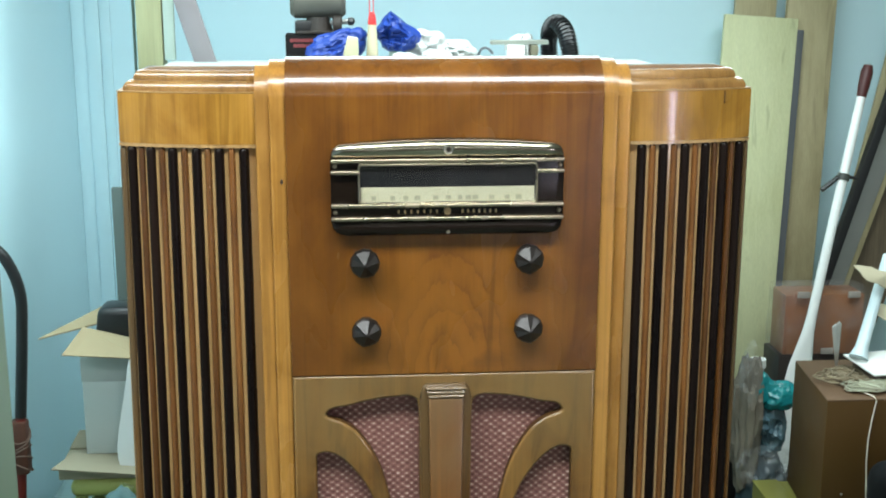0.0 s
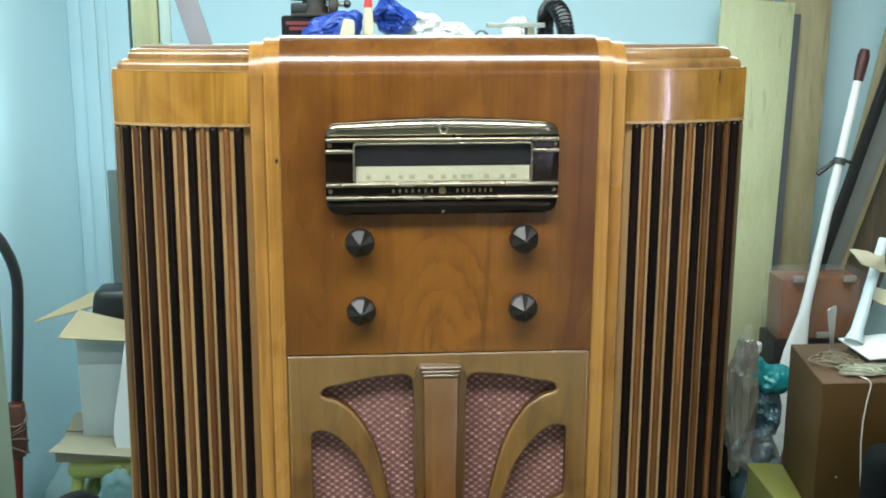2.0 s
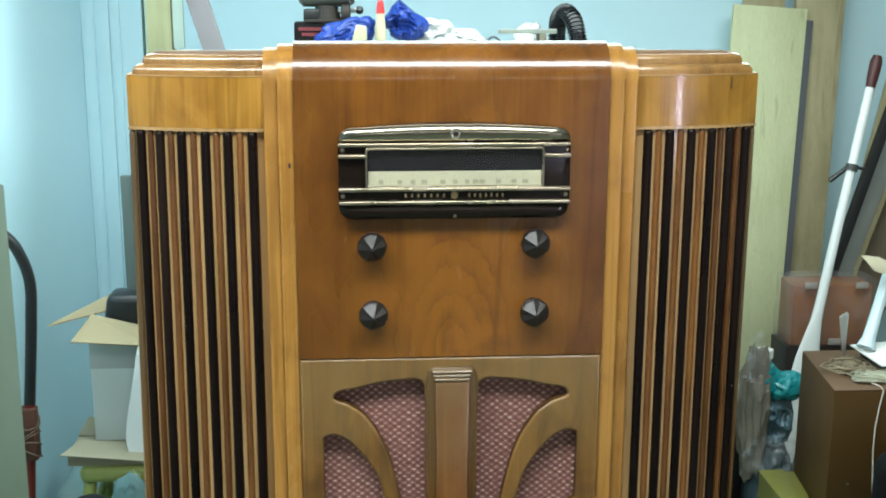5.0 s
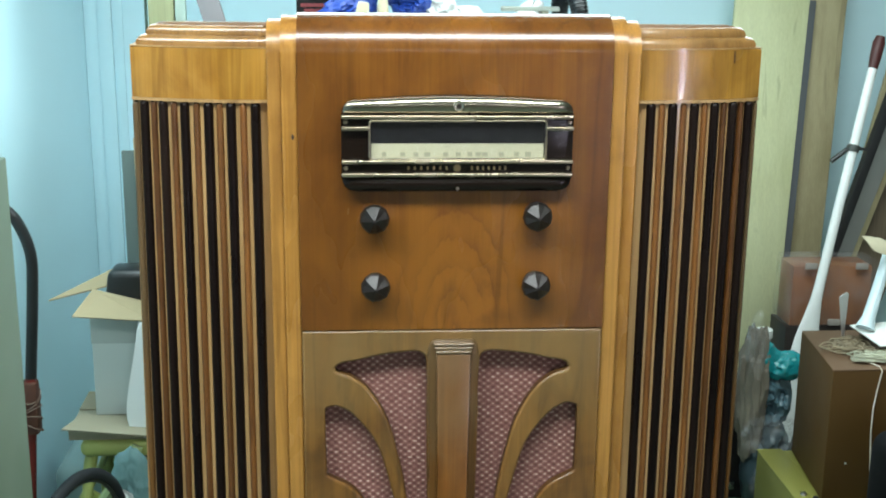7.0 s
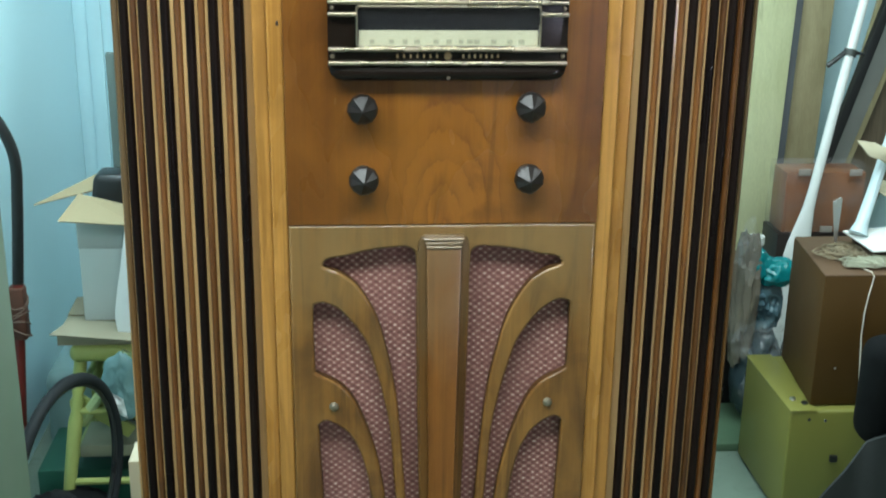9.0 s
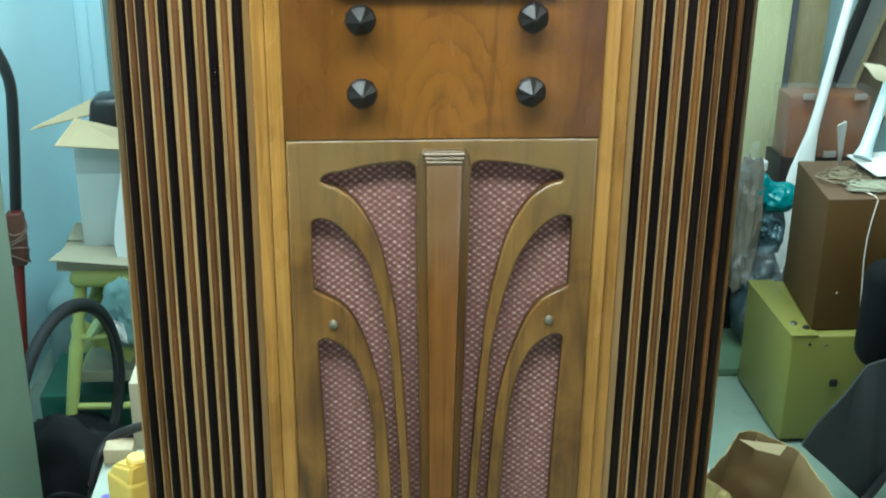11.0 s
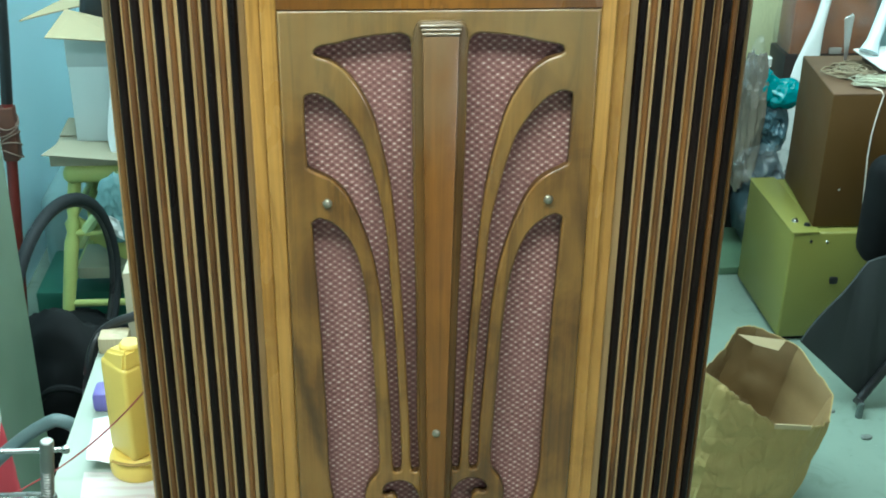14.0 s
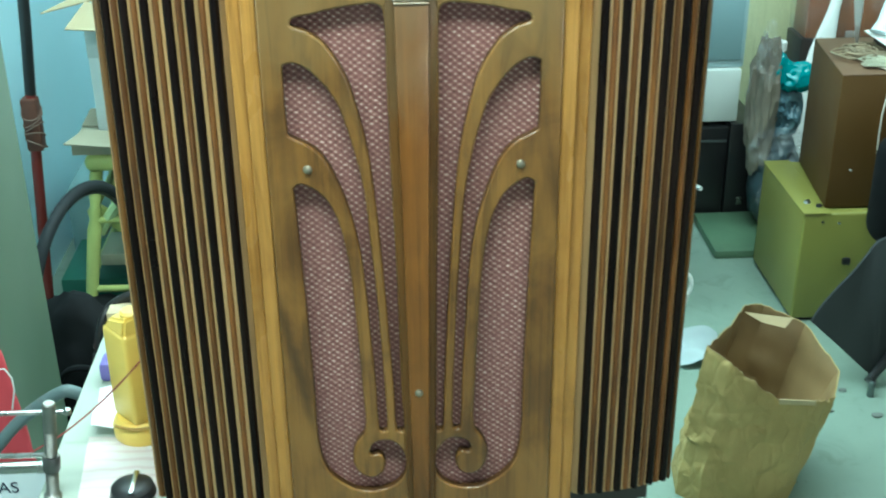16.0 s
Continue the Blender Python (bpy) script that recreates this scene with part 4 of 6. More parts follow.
def crumple(at, size, seed, amp=0.28, freq=2.2, level=4, folds=0.5, flat=True):
    """A crumpled body: a ball pushed in and out in creases."""
    bm = bmesh.new()
    bmesh.ops.create_icosphere(bm, subdivisions=level, radius=1.0)
    for v in bm.verts:
        p = v.co.copy()
        n1 = noise.noise(p * freq + Vector((seed, seed * 2, 0)))
        n2 = 1 - 2 * abs(noise.noise(p * freq * 2.1 + Vector((0, seed, seed))))
        n3 = 1 - 2 * abs(noise.noise(p * freq * 4.5 + Vector((seed, 0, seed))))
        v.co = p * (1 + amp * (n1 + folds * n2 + folds * 0.4 * n3))
        z = v.co.z
        if flat and z < -0.75:
            z = -0.75 + (z + 0.75) * 0.05
        v.co = (at[0] + v.co.x * size[0], at[1] + v.co.y * size[1], at[2] + z * size[2])
    low = min(v.co.z for v in bm.verts)
    if flat:
        for v in bm.verts:
            v.co.z += at[2] - size[2] * 0.75 - low
    return bm


bm = bmesh.new()
rows = []
for j in range(41):
    v = j / 40
    row = []
    for i in range(49):
        a = 2 * math.pi * i / 48
        r = 1 + 0.07 * math.sin(5 * a + 3 * v) + 0.16 * noise.noise((math.cos(a) * 2, math.sin(a) * 2, v * 5)) + 0.10 * (0.4 - abs(noise.noise((math.cos(a) * 3.5, math.sin(a) * 3.5, v * 22))))
        rx, ry = (0.055 + 0.055 * (1 - v)) * r, (0.05 + 0.05 * (1 - v)) * r
        if j == 40:
            rx, ry = rx * 0.5, ry * 0.5
        row.append(bm.verts.new((-0.735 + rx * math.cos(a), 0.40 + ry * math.sin(a), ZF + 0.0 + 0.845 * v)))
    rows.append(row)
for a, b in zip(rows, rows[1:]):
    for i in range(48):
        bm.faces.new((a[i], a[i + 1], b[i + 1], b[i]))
bm.faces.new(rows[-1][:48])
bmesh.ops.remove_doubles(bm, verts=bm.verts[:], dist=0.0005)
for v in bm.verts:
    k = v.co.z + 0.8
    v.co.x, v.co.y = -0.105 + (v.co.x + 0.105) * 1.085 - 0.012, 0.545 + (v.co.y - 0.40) * 0.5
    v.co.z = ZF + k * 0.925
sack = root("red_sack", -0.80, 0.545, ZF, "tall red fabric sack with a white drawstring, on the floor", "sack")
part("body", bm, RED, sack, smooth=60)
part("drawstring", tube([(-0.735, 0.50, -0.05), (-0.722, 0.495, -0.045), (-0.712, 0.495, -0.065), (-0.712, 0.495, -0.09), (-0.722, 0.495, -0.13)], 0.0016, 6), WHITE, sack)
GREYHOSE = plain("grey_rubber_hose", (0.13, 0.18, 0.18), 0.45, vary=0.15, scale=30)
pts = smooth_line([(-0.90, -0.74), (-0.86, -0.50), (-0.80, -0.26), (-0.722, -0.150), (-0.665, -0.097), (-0.620, -0.067), (-0.600, -0.061), (-0.575, -0.075), (-0.545, -0.13), (-0.535, -0.25), (-0.55, -0.60), (-0.60, -0.785)], 6)
pts = [(x, 0.44, z) for x, z in pts]
single("grey_hose", tube(pts, 0.0115, 12), GREYHOSE, "thick grey rubber hose looping up beside the table", "hose", smooth=60)

TRUCK_RED = plain("worn_red_paint", (0.17, 0.022, 0.016), 0.45, vary=0.4, scale=30)
truck = root("hand_truck", -1.13, 2.1, ZF, "red steel hand truck with black rubber grip", "hand truck")
curve = smooth_line([(-1.160, 0.48), (-1.135, 0.45), (-1.095, 0.405), (-1.062, 0.31), (-1.064, 0.20), (-1.088, -0.075)], 6)
part("grip", tube([(x, 2.1, z) for x, z in curve], 0.0165, 14), RUBBER, truck)
part("rail", tube([(-1.088, 2.1, -0.07), (-1.10, 2.1, -0.25), (-1.128, 2.1, -0.62), (-1.14, 2.1, ZF + 0.02)], 0.016, 12), TRUCK_RED, truck)
part("joint", box(-1.118, -1.070, 2.075, 2.123, -0.25, -0.085, 0.008), plain("rusty_bracket", (0.10, 0.035, 0.02), 0.6, vary=0.5, scale=60), truck)
for k in range(5):
    z = -0.13 - 0.025 * k
    part("wire_wrap", tube([(-1.094 + 0.029 * math.cos(a), 2.1 + 0.031 * math.sin(a), z + 0.018 * math.sin(a + k)) for a in (2 * math.pi * i / 16 for i in range(17))], 0.0026, 6), plain("dirty_cord", (0.20, 0.13, 0.10), 0.8), truck)

# the tyre leaning by the stool
TYRE = plain("dusty_tyre_rubber", (0.017, 0.019, 0.021), 0.6, vary=0.3, scale=30)
TYRE.node_tree.nodes["Principled BSDF"].inputs["Specular IOR Level"].default_value = 0.15
bm = bmesh.new()
ca, sa = math.cos(radians(74)), -math.sin(radians(74))
tilt_c = Vector((-0.880, 1.66, ZF + 0.3022))
rings = []
for k in range(49):
    a = 2 * math.pi * k / 48
    ring = []
    for i in range(10):
        b = 2 * math.pi * i / 10
        rr = 0.285 + 0.017 * math.cos(b)
        off = 0.017 * math.sin(b)
        ring.append(bm.verts.new(tilt_c + Vector((rr * math.cos(a) * ca + off * sa, rr * math.cos(a) * -sa + off * ca, rr * math.sin(a)))))
    rings.append(ring)
for r0, r1 in zip(rings, rings[1:]):
    for i in range(10):
        bm.faces.new((r0[i], r0[(i + 1) % 10], r1[(i + 1) % 10], r1[i]))
bmesh.ops.remove_doubles(bm, verts=bm.verts[:], dist=0.0005)
tyre = root("bicycle_tyre", -0.880, 1.66, ZF, "worn dark grey bicycle tyre standing on the floor", "tyre")
part("tread", bm, TYRE, tyre, smooth=60)
bead = [tilt_c + Vector((0.269 * math.cos(a) * ca, -0.269 * math.cos(a) * sa, 0.269 * math.sin(a))) for a in (2 * math.pi * k / 48 for k in range(49))]
part("inner_bead", tube(bead, 0.007, 6), RUBBER, tyre, "darker inner bead")

# ---- the stool and its load ----
LIME = plain("yellow_green_paint", (0.36, 0.40, 0.12), 0.4, vary=0.15, scale=20)
stool = root("wooden_stool", -0.82, 2.02, ZF, "yellow-green painted wooden stool loaded with cartons", "stool")
part("seat", box(-0.905, -0.655, 1.87, 2.18, -0.238, -0.188, 0.022, seg=5), LIME, stool)
CARD = plain("brown_cardboard", (0.36, 0.29, 0.17), 0.75, vary=0.12, scale=30)
CARD_GREY = plain("grey_cardboard", (0.30, 0.27, 0.19), 0.8, vary=0.15, scale=30)
CARTON = plain("white_carton", (0.56, 0.60, 0.58), 0.6, vary=0.08, scale=16)


def flap(a, b, c, d, thick=0.004):
    """A stiff board through four corners."""
    bm = bmesh.new()
    p = [Vector(v) for v in (a, b, c, d)]
    n = (p[1] - p[0]).cross(p[3] - p[0]).normalized() * thick
    lo = [bm.verts.new(v) for v in p]
    hi = [bm.verts.new(v + n) for v in p]
    bm.faces.new(lo[::-1])
    bm.faces.new(hi)
    for i in range(4):
        bm.faces.new((lo[i], lo[(i + 1) % 4], hi[(i + 1) % 4], hi[i]))
    return bm


carton_low = root("flattened_carton", -0.82, 2.0, -0.187, "grey-brown flattened cardboard carton lying on the stool", "carton")
part("base_board", box(-0.935, -0.66, 1.885, 2.17, -0.187, -0.155), CARD_GREY, carton_low)
part("flap", flap((-0.945, 1.845, -0.140), (-0.66, 1.845, -0.168), (-0.66, 1.93, -0.154), (-0.905, 1.94, -0.132)), CARD_GREY, carton_low)
part("flap", flap((-0.935, 2.03, -0.154), (-0.885, 2.03, -0.154), (-0.885, 2.10, -0.125), (-0.920, 2.10, -0.125)), CARD_GREY, carton_low)
carton = root("white_carton", -0.78, 2.06, -0.17, "white carton with open brown cardboard flaps, on the stool", "carton")
part("body", box(-0.878, -0.66, 1.99, 2.16, -0.1545, 0.15, 0.003), CARTON, carton)
part("band", box(-0.8795, -0.6585, 1.9885, 2.1615, 0.065, 0.1505, 0.002), plain("grey_carton_band", (0.40, 0.43, 0.41), 0.6), carton)
part("flap", flap((-0.905, 1.89, 0.176), (-0.68, 1.89, 0.160), (-0.66, 1.99, 0.172), (-0.865, 1.99, 0.226)), CARD, carton, "open brown flap")
part("flap", flap((-0.98, 1.95, 0.205), (-0.875, 1.99, 0.222), (-0.66, 2.16, 0.235), (-0.82, 2.16, 0.250)), CARD, carton, "open brown flap")
part("flap", flap((-0.66, 1.99, 0.152), (-0.60, 1.99, 0.2), (-0.60, 2.16, 0.2), (-0.66, 2.16, 0.152)), CARD, carton)
visor = root("black_visor", -0.79, 2.03, 0.2, "black plastic visor with a curved strap on the carton", "visor")
bm = box(-0.842, -0.70, 2.0, 2.11, 0.165, 0.278, 0.022, seg=3)
for v in bm.verts:
    v.co.x += (v.co.z - 0.165) * 0.14
part("shell", bm, RUBBER, visor, smooth=60)
part("strap", tube([(-0.825 + 0.085 * k / 10, 1.995, 0.190 - 0.032 * math.sin(math.pi * k / 10)) for k in range(11)], 0.004, 8), RUBBER, visor)
sheet_line = smooth_line([(-0.725, 0.16, 1), (-0.742, 0.06), (-0.765, -0.06), (-0.768, -0.13), (-0.745, -0.178), (-0.70, -0.1865, 1), (-0.63, -0.1865, 1), (-0.63, 0.16, 1)], 4, True)
single("white_jug", front_prism(sheet_line, 1.885, 1.965, 0.012, seg=3), plain("milky_plastic", (0.72, 0.76, 0.76), 0.45, vary=0.05), "milky white plastic jug beside the carton", "jug")
single("green_strap", tube([(-0.885, 1.885, -0.43), (-0.85, 1.87, -0.37), (-0.80, 1.865, -0.30), (-0.755, 1.865, -0.235), (-0.74, 1.87, -0.2)], 0.016, 8), plain("pale_green_webbing", (0.44, 0.54, 0.27), 0.7, vary=0.2), "pale lime green strap hanging from the stool", "strap")
# the stool and its load stand a little further back, with their feet on the floor
back = Matrix.Translation((-0.105, -1.3, 1.138)) @ Matrix.Scale(1.03, 4) @ Matrix.Translation((0.105, 1.3, -1.138))
for thing in (stool, carton_low, carton, visor, bpy.data.objects["white_jug"], bpy.data.objects["green_strap"]):
    for ob in (thing, *thing.children_recursive):
        if ob.data:
            ob.data.transform(back)
            for v in ob.data.vertices:
                v.co.z = max(v.co.z, ZF)
    if thing.data is None:
        thing.location = back @ thing.location
        for ob in thing.children:
            ob.matrix_parent_inverse = Matrix.Translation(-thing.location)
stool.location.z = ZF
for ob in stool.children:
    ob.matrix_parent_inverse = Matrix.Translation(-stool.location)


def stool_leg(top, foot):
    """A turned leg splayed outwards from the seat to the floor."""
    tall = top[2] - ZF
    turned = [(0.0, 0.0), (0.013, 0.0), (0.0165, 0.18), (0.0205, 0.45), (0.0215, 0.66), (0.015, 0.72), (0.021, 0.76), (0.015, 0.80), (0.020, 0.86), (0.019, 0.998), (0.0, 1.0)]
    bm = lathe([(r, h * tall) for r, h in turned], (foot[0], foot[1], ZF), 16)
    for v in bm.verts:
        k = (v.co.z - ZF) / tall
        v.co.x += (top[0] - foot[0]) * k
        v.co.y += (top[1] - foot[1]) * k
    return bm


SEAT_LOW = -0.280
for dx in (-1, 1):
    for dy in (-1, 1):
        part("leg", stool_leg((-0.80 + dx * 0.102, 2.125 + dy * 0.125, SEAT_LOW), (-0.80 + dx * 0.163, 2.125 + dy * 0.255)), LIME, stool)
for z, k in ((-0.43, 0.29), (-0.635, 0.68)):
    hx, hy = 0.102 + 0.061 * k, 0.125 + 0.130 * k
    for dy in (-1, 1):
        part("rung", tube([(-0.80 - hx, 2.125 + dy * hy, z), (-0.80 + hx, 2.125 + dy * hy, z)], 0.0105, 10), LIME, stool)
    for dx in (-1, 1):
        part("rung", tube([(-0.80 + dx * hx, 2.125 - hy, z + 0.03), (-0.80 + dx * hx, 2.125 + hy, z + 0.03)], 0.0105, 10), LIME, stool)
bm = box(0, 0.205, -0.008, 0.008, -0.021, 0.021, 0.003)
bm.transform(Matrix.Translation((-0.932, 1.985, -0.392)) @ Matrix.Rotation(radians(36), 4, "Y"))
part("brace", bm, LIME, stool, "slanting flat brace")
single("low_carton", box(-0.925, -0.74, 1.985, 2.15, -0.594, -0.556, 0.003), plain("dull_pale_card", (0.30, 0.31, 0.22), 0.8, vary=0.15), "flat pale cardboard carton lying across the stool's rungs", "carton")
single("plastic_sheet", heap((-0.778, 1.945, -0.350), (0.058, 0.016, 0.115), 9.4, 0.28, 20, 40), plain("pale_blue_green_plastic", (0.15, 0.27, 0.28), 0.22, vary=0.4, scale=20), "pale blue-green plastic sheet hanging from the stool", "sheet", smooth=40)
TUB = plain("cloudy_plastic", (0.27, 0.39, 0.39), 0.35, vary=0.25, scale=14)
single("storage_tub", box(-1.13, -0.80, 2.40, 2.75, ZF, -0.505, 0.05, seg=5), TUB, "cloudy pale plastic storage tub on the floor", "tub")
single("green_crate", box(-1.07, -0.72, 2.02, 2.32, ZF, -0.655, 0.012), plain("dark_green_plastic", (0.02, 0.10, 0.065), 0.45), "dark green plastic crate under the stool", "crate")
BLACK_FABRIC = plain("black_fabric", (0.003, 0.0035, 0.004), 0.9)
BLACK_FABRIC.node_tree.nodes["Principled BSDF"].inputs["Specular IOR Level"].default_value = 0.2
black_bag = root("black_bag", -0.80, 1.30, ZF, "slumped black fabric bag with a strap on the floor", "bag")
part("body", crumple((-0.80, 1.30, ZF + 0.185), (0.165, 0.14, 0.245), 2.0, 0.2, 1.5, 4, 0.5), BLACK_FABRIC, black_bag, smooth=60)
part("strap", tube(soft_line([(-0.90, 1.22, -0.62), (-0.86, 1.17, -0.50), (-0.80, 1.15, -0.44), (-0.73, 1.17, -0.48), (-0.69, 1.21, -0.58)]), 0.009, 8), BLACK_FABRIC, black_bag)
single("grey_board", box(-0.845, -0.735, 2.40, 2.42, ZF, 0.555, 0.002), plain("dark_grey_board", (0.10, 0.13, 0.12), 0.6), "dark grey board standing behind the cartons", "board")

# ---- back wall, left part ----
for x0, x1, d in ((-1.1848, -1.132, 0.014), (-1.132, -1.076, 0.022), (-1.076, -1.035, 0.012)):
    single("trim", box(x0, x1, Y1 - d, Y1 - 0.0005, ZF, ZC, 0.004), TRIM, "pale painted door casing on the wall", "trim", kind="structure")
PINE = veneer("yellow_green_timber", (0.24, 0.23, 0.11), (0.29, 0.28, 0.14), (0.33, 0.33, 0.18), fibre=0.15, coat=0.1, rough=0.55, seed=31.0)
single("timber_post", box(-0.754, -0.676, 2.47, 2.56, ZF, ZC, 0.004), PINE, "pale yellow-green timber post standing behind the cupboard", "post")
single("conduit", tube([(-0.769, 2.5, ZF), (-0.7635, 2.5, ZC)], 0.0045, 8), plain("dark_green_conduit", (0.05, 0.08, 0.06), 0.5), "thin dark conduit running up beside the post", "conduit")
bm = box(-0.014, 0.014, 2.375, 2.39, ZF, 0.60, 0.002)
for v in bm.verts:
    v.co.x += -0.772 - (v.co.z - ZF) * 0.012
single("thin_batten", bm, veneer("raw_tan_batten", (0.36, 0.25, 0.12), (0.44, 0.32, 0.17), (0.5, 0.38, 0.22), fibre=0.15, coat=0.0, rough=0.6, seed=81.0), "thin tan batten standing before a grey board", "batten")
part("crack", box(0.3262, 0.3274, 0.0330, 0.0380, 1.060, 1.0740, 0.0003), plain("dark_crack", (0.09, 0.04, 0.013), 0.8), radio, "dark crack in the band")
bm = flap((-0.812, 1.922, -0.352), (-0.820, 1.925, -0.406), (-0.764, 1.920, -0.437), (-0.772, 1.918, -0.372), 0.0015)
bmesh.ops.subdivide_edges(bm, edges=bm.edges[:], cuts=4, use_grid_fill=True)
for v in bm.verts:
    v.co.y += 0.010 * noise.noise((v.co.x * 45, v.co.z * 45, 2.0))
single("foil_scrap", bm, plain("white_foil", (0.75, 0.78, 0.78), 0.2, vary=0.1), "creased white foil scrap hanging under the stool", "foil", smooth=10)
# black pile, also laid here to darken the shaded floor under the stool
single("black_cloth", crumple((-0.93, 1.74, ZF + 0.066), (0.20, 0.24, 0.088), 5.0, 0.2, 1.5, 4, 0.5), BLACK_FABRIC, "black crumpled heap, partly standing in for shaded floor", "cloth", smooth=60)
single("tall_carton", box(-0.514, -0.36, 0.66, 0.74, ZF, 0.10, 0.004), plain("pale_cardboard", (0.46, 0.42, 0.30), 0.75, vary=0.1), "plain pale cardboard carton standing behind the table", "carton")


# ---- cupboard behind the radio, with things on top ----
CUP = 0.94
cup = root("tall_cupboard", 0.0, 2.2, ZF, "tall plain white cupboard with clutter on its top", "cupboard")
part("body", box(-0.64, 0.80, 1.93, 2.46, ZF, CUP - 0.02, 0.004), WHITE, cup)
part("top_board", box(-0.65, 0.81, 1.92, 2.465, CUP - 0.0195, CUP, 0.004), plain("dusty_white_board", (0.52, 0.56, 0.54), 0.5, vary=0.12), cup)
for x in (-0.635, 0.083):
    part("door", box(x, x + 0.714, 1.912, 1.9295, ZF + 0.06, CUP - 0.03, 0.003), WHITE, cup)
GREYWOOD = plain("grey_purple_board", (0.21, 0.185, 0.195), 0.5, vary=0.1)
bm = box(-0.025, 0.025, 2.40, 2.415, CUP, 1.55, 0.002)
for v in bm.verts:
    v.co.x = -0.540 - (v.co.z - CUP) * 0.30 + v.co.x * 1.35
single("thin_board", box(-0.672, -0.640, 2.475, 2.50, CUP, 1.62, 0.002), plain("pale_grey_green_board", (0.42, 0.50, 0.44), 0.6), "narrow pale board standing beside the timber post", "board")
single("leaning_board", bm, GREYWOOD, "grey-violet board leaning against the timber post", "board")

IRON = plain("grey_cast_iron", (0.075, 0.072, 0.060), 0.5, 0.2, vary=0.45, scale=40)
RUSTY = plain("rusty_iron", (0.020, 0.013, 0.009), 0.7, 0.1, vary=0.7, scale=60, bump=0.3)
DARKBOX = plain("black_printed_card", (0.004, 0.003, 0.003), 0.7)
DARKBOX.node_tree.nodes["Principled BSDF"].inputs["Specular IOR Level"].default_value = 0.2
RED_INK = plain("red_print", (0.13, 0.014, 0.016), 0.6)
tbox = root("tool_box", -0.23, 2.38, CUP, "black printed tool carton with red marks, on the cupboard", "box")
part("body", box(-0.293, -0.155, 2.33, 2.43, CUP, 1.026, 0.002), DARKBOX, tbox)
for z, x0, x1 in ((1.008, -0.28, -0.20), (0.992, -0.27, -0.215)):
    part("print_bar", box(x0, x1, 2.3285, 2.3305, z - 0.005, z + 0.005), RED_INK, tbox)
grinder = root("bench_grinder", -0.2, 2.38, 1.026, "grey cast iron bench grinder standing on a carton", "grinder")
part("base", box(-0.265, -0.215, 2.345, 2.41, 1.026, 1.066, 0.006), RUBBER, grinder)
part("column", lathe([(0.0, 0.0), (0.045, 0.0), (0.040, 0.02), (0.034, 0.05), (0.0, 0.05)], (-0.195, 2.38, 1.0265), 20), RUSTY, grinder, "rusty column")
part("wheel_guard", lathe([(0.0, -0.014), (0.030, -0.014), (0.034, -0.010), (0.034, 0.010), (0.030, 0.014), (0.0, 0.014)], (0, 0, 0), 22, turn=Matrix.Translation((-0.138, 2.365, 1.050)) @ Matrix.Rotation(radians(90), 4, "Y")), RUSTY, grinder, "rusty round guard")
part("tool_rest", box(-0.262, -0.125, 2.325, 2.345, 1.0275, 1.036, 0.002), RUSTY, grinder, "rusty flat rest")
bm = lathe([(0.0, -0.083), (0.035, -0.083), (0.046, -0.07), (0.048, 0.0), (0.046, 0.07), (0.035, 0.083), (0.0, 0.083)], (0, 0, 0), 22)
bm.transform(Matrix.Translation((-0.195, 2.38, 1.118)) @ Matrix.Rotation(radians(90), 4, "Y"))
part("motor", bm, IRON, grinder)
part("spindle", tube([(-0.16, 2.37, 1.058), (-0.105, 2.36, 1.062)], 0.008, 10), STEEL, grinder)
part("knob", lathe([(0, -0.013), (0.009, -0.010), (0.013, 0.0), (0.009, 0.010), (0, 0.013)], (-0.097, 2.36, 1.063), 16), RUBBER, grinder)

BLUE = plain("blue_plastic_sheet", (0.010, 0.040, 0.25), 0.4, vary=0.4, scale=30)
bm = heap((0.033, 2.33, 1.028), (0.066, 0.045, 0.058), 19.0, 0.45, 20, 40)
for v in bm.verts:
    h = (v.co.z - 1.028) / 0.058
    v.co.x = 0.033 - 0.012 * h + (v.co.x - 0.033) * (1.0 - 0.5 * max(0.0, h)) + (0.014 * (1 - abs(h)) if v.co.x > 0.033 else 0.0)
single("blue_bag", bm, BLUE, "crumpled bright blue plastic bag on a small jar", "bag", smooth=30)
single("small_jar", lathe([(0.0, 0.0), (0.016, 0.0), (0.018, 0.012), (0.013, 0.02), (0.014, 0.05), (0.0, 0.052)], (0.03, 2.33, CUP), 16), plain("pale_green_glass", (0.45, 0.58, 0.5), 0.3), "small pale green jar under a blue bag", "jar")
bm = heap((-0.142, 2.27, CUP + 0.045), (0.088, 0.035, 0.045), 15.0, 0.4)
for v in bm.verts:
    v.co.z += 0.42 * max(0.0, v.co.x + 0.155) * max(0.0, (v.co.z - CUP) / 0.09)
single("blue_sheet", bm, BLUE, "crumpled blue plastic sheet lying on the cupboard", "sheet", smooth=50)
bm = box(-0.130, -0.075, 2.19, 2.225, CUP, 1.022, 0.003)
for v in bm.verts:
    v.co.x += (0.022 if v.co.x < -0.10 else -0.002) * (v.co.z - CUP) / 0.082
    v.co.z += 0.010 * noise.noise(v.co * 30) * (v.co.z > 1.0)
single("cardboard_scrap", bm, plain("pale_card", (0.38, 0.35, 0.22), 0.75, vary=0.25), "torn pale cardboard box scrap on the cupboard", "scrap")
glue = root("glue_bottle", -0.036, 2.24, CUP, "slim beige bottle with a red tapered cap", "bottle")
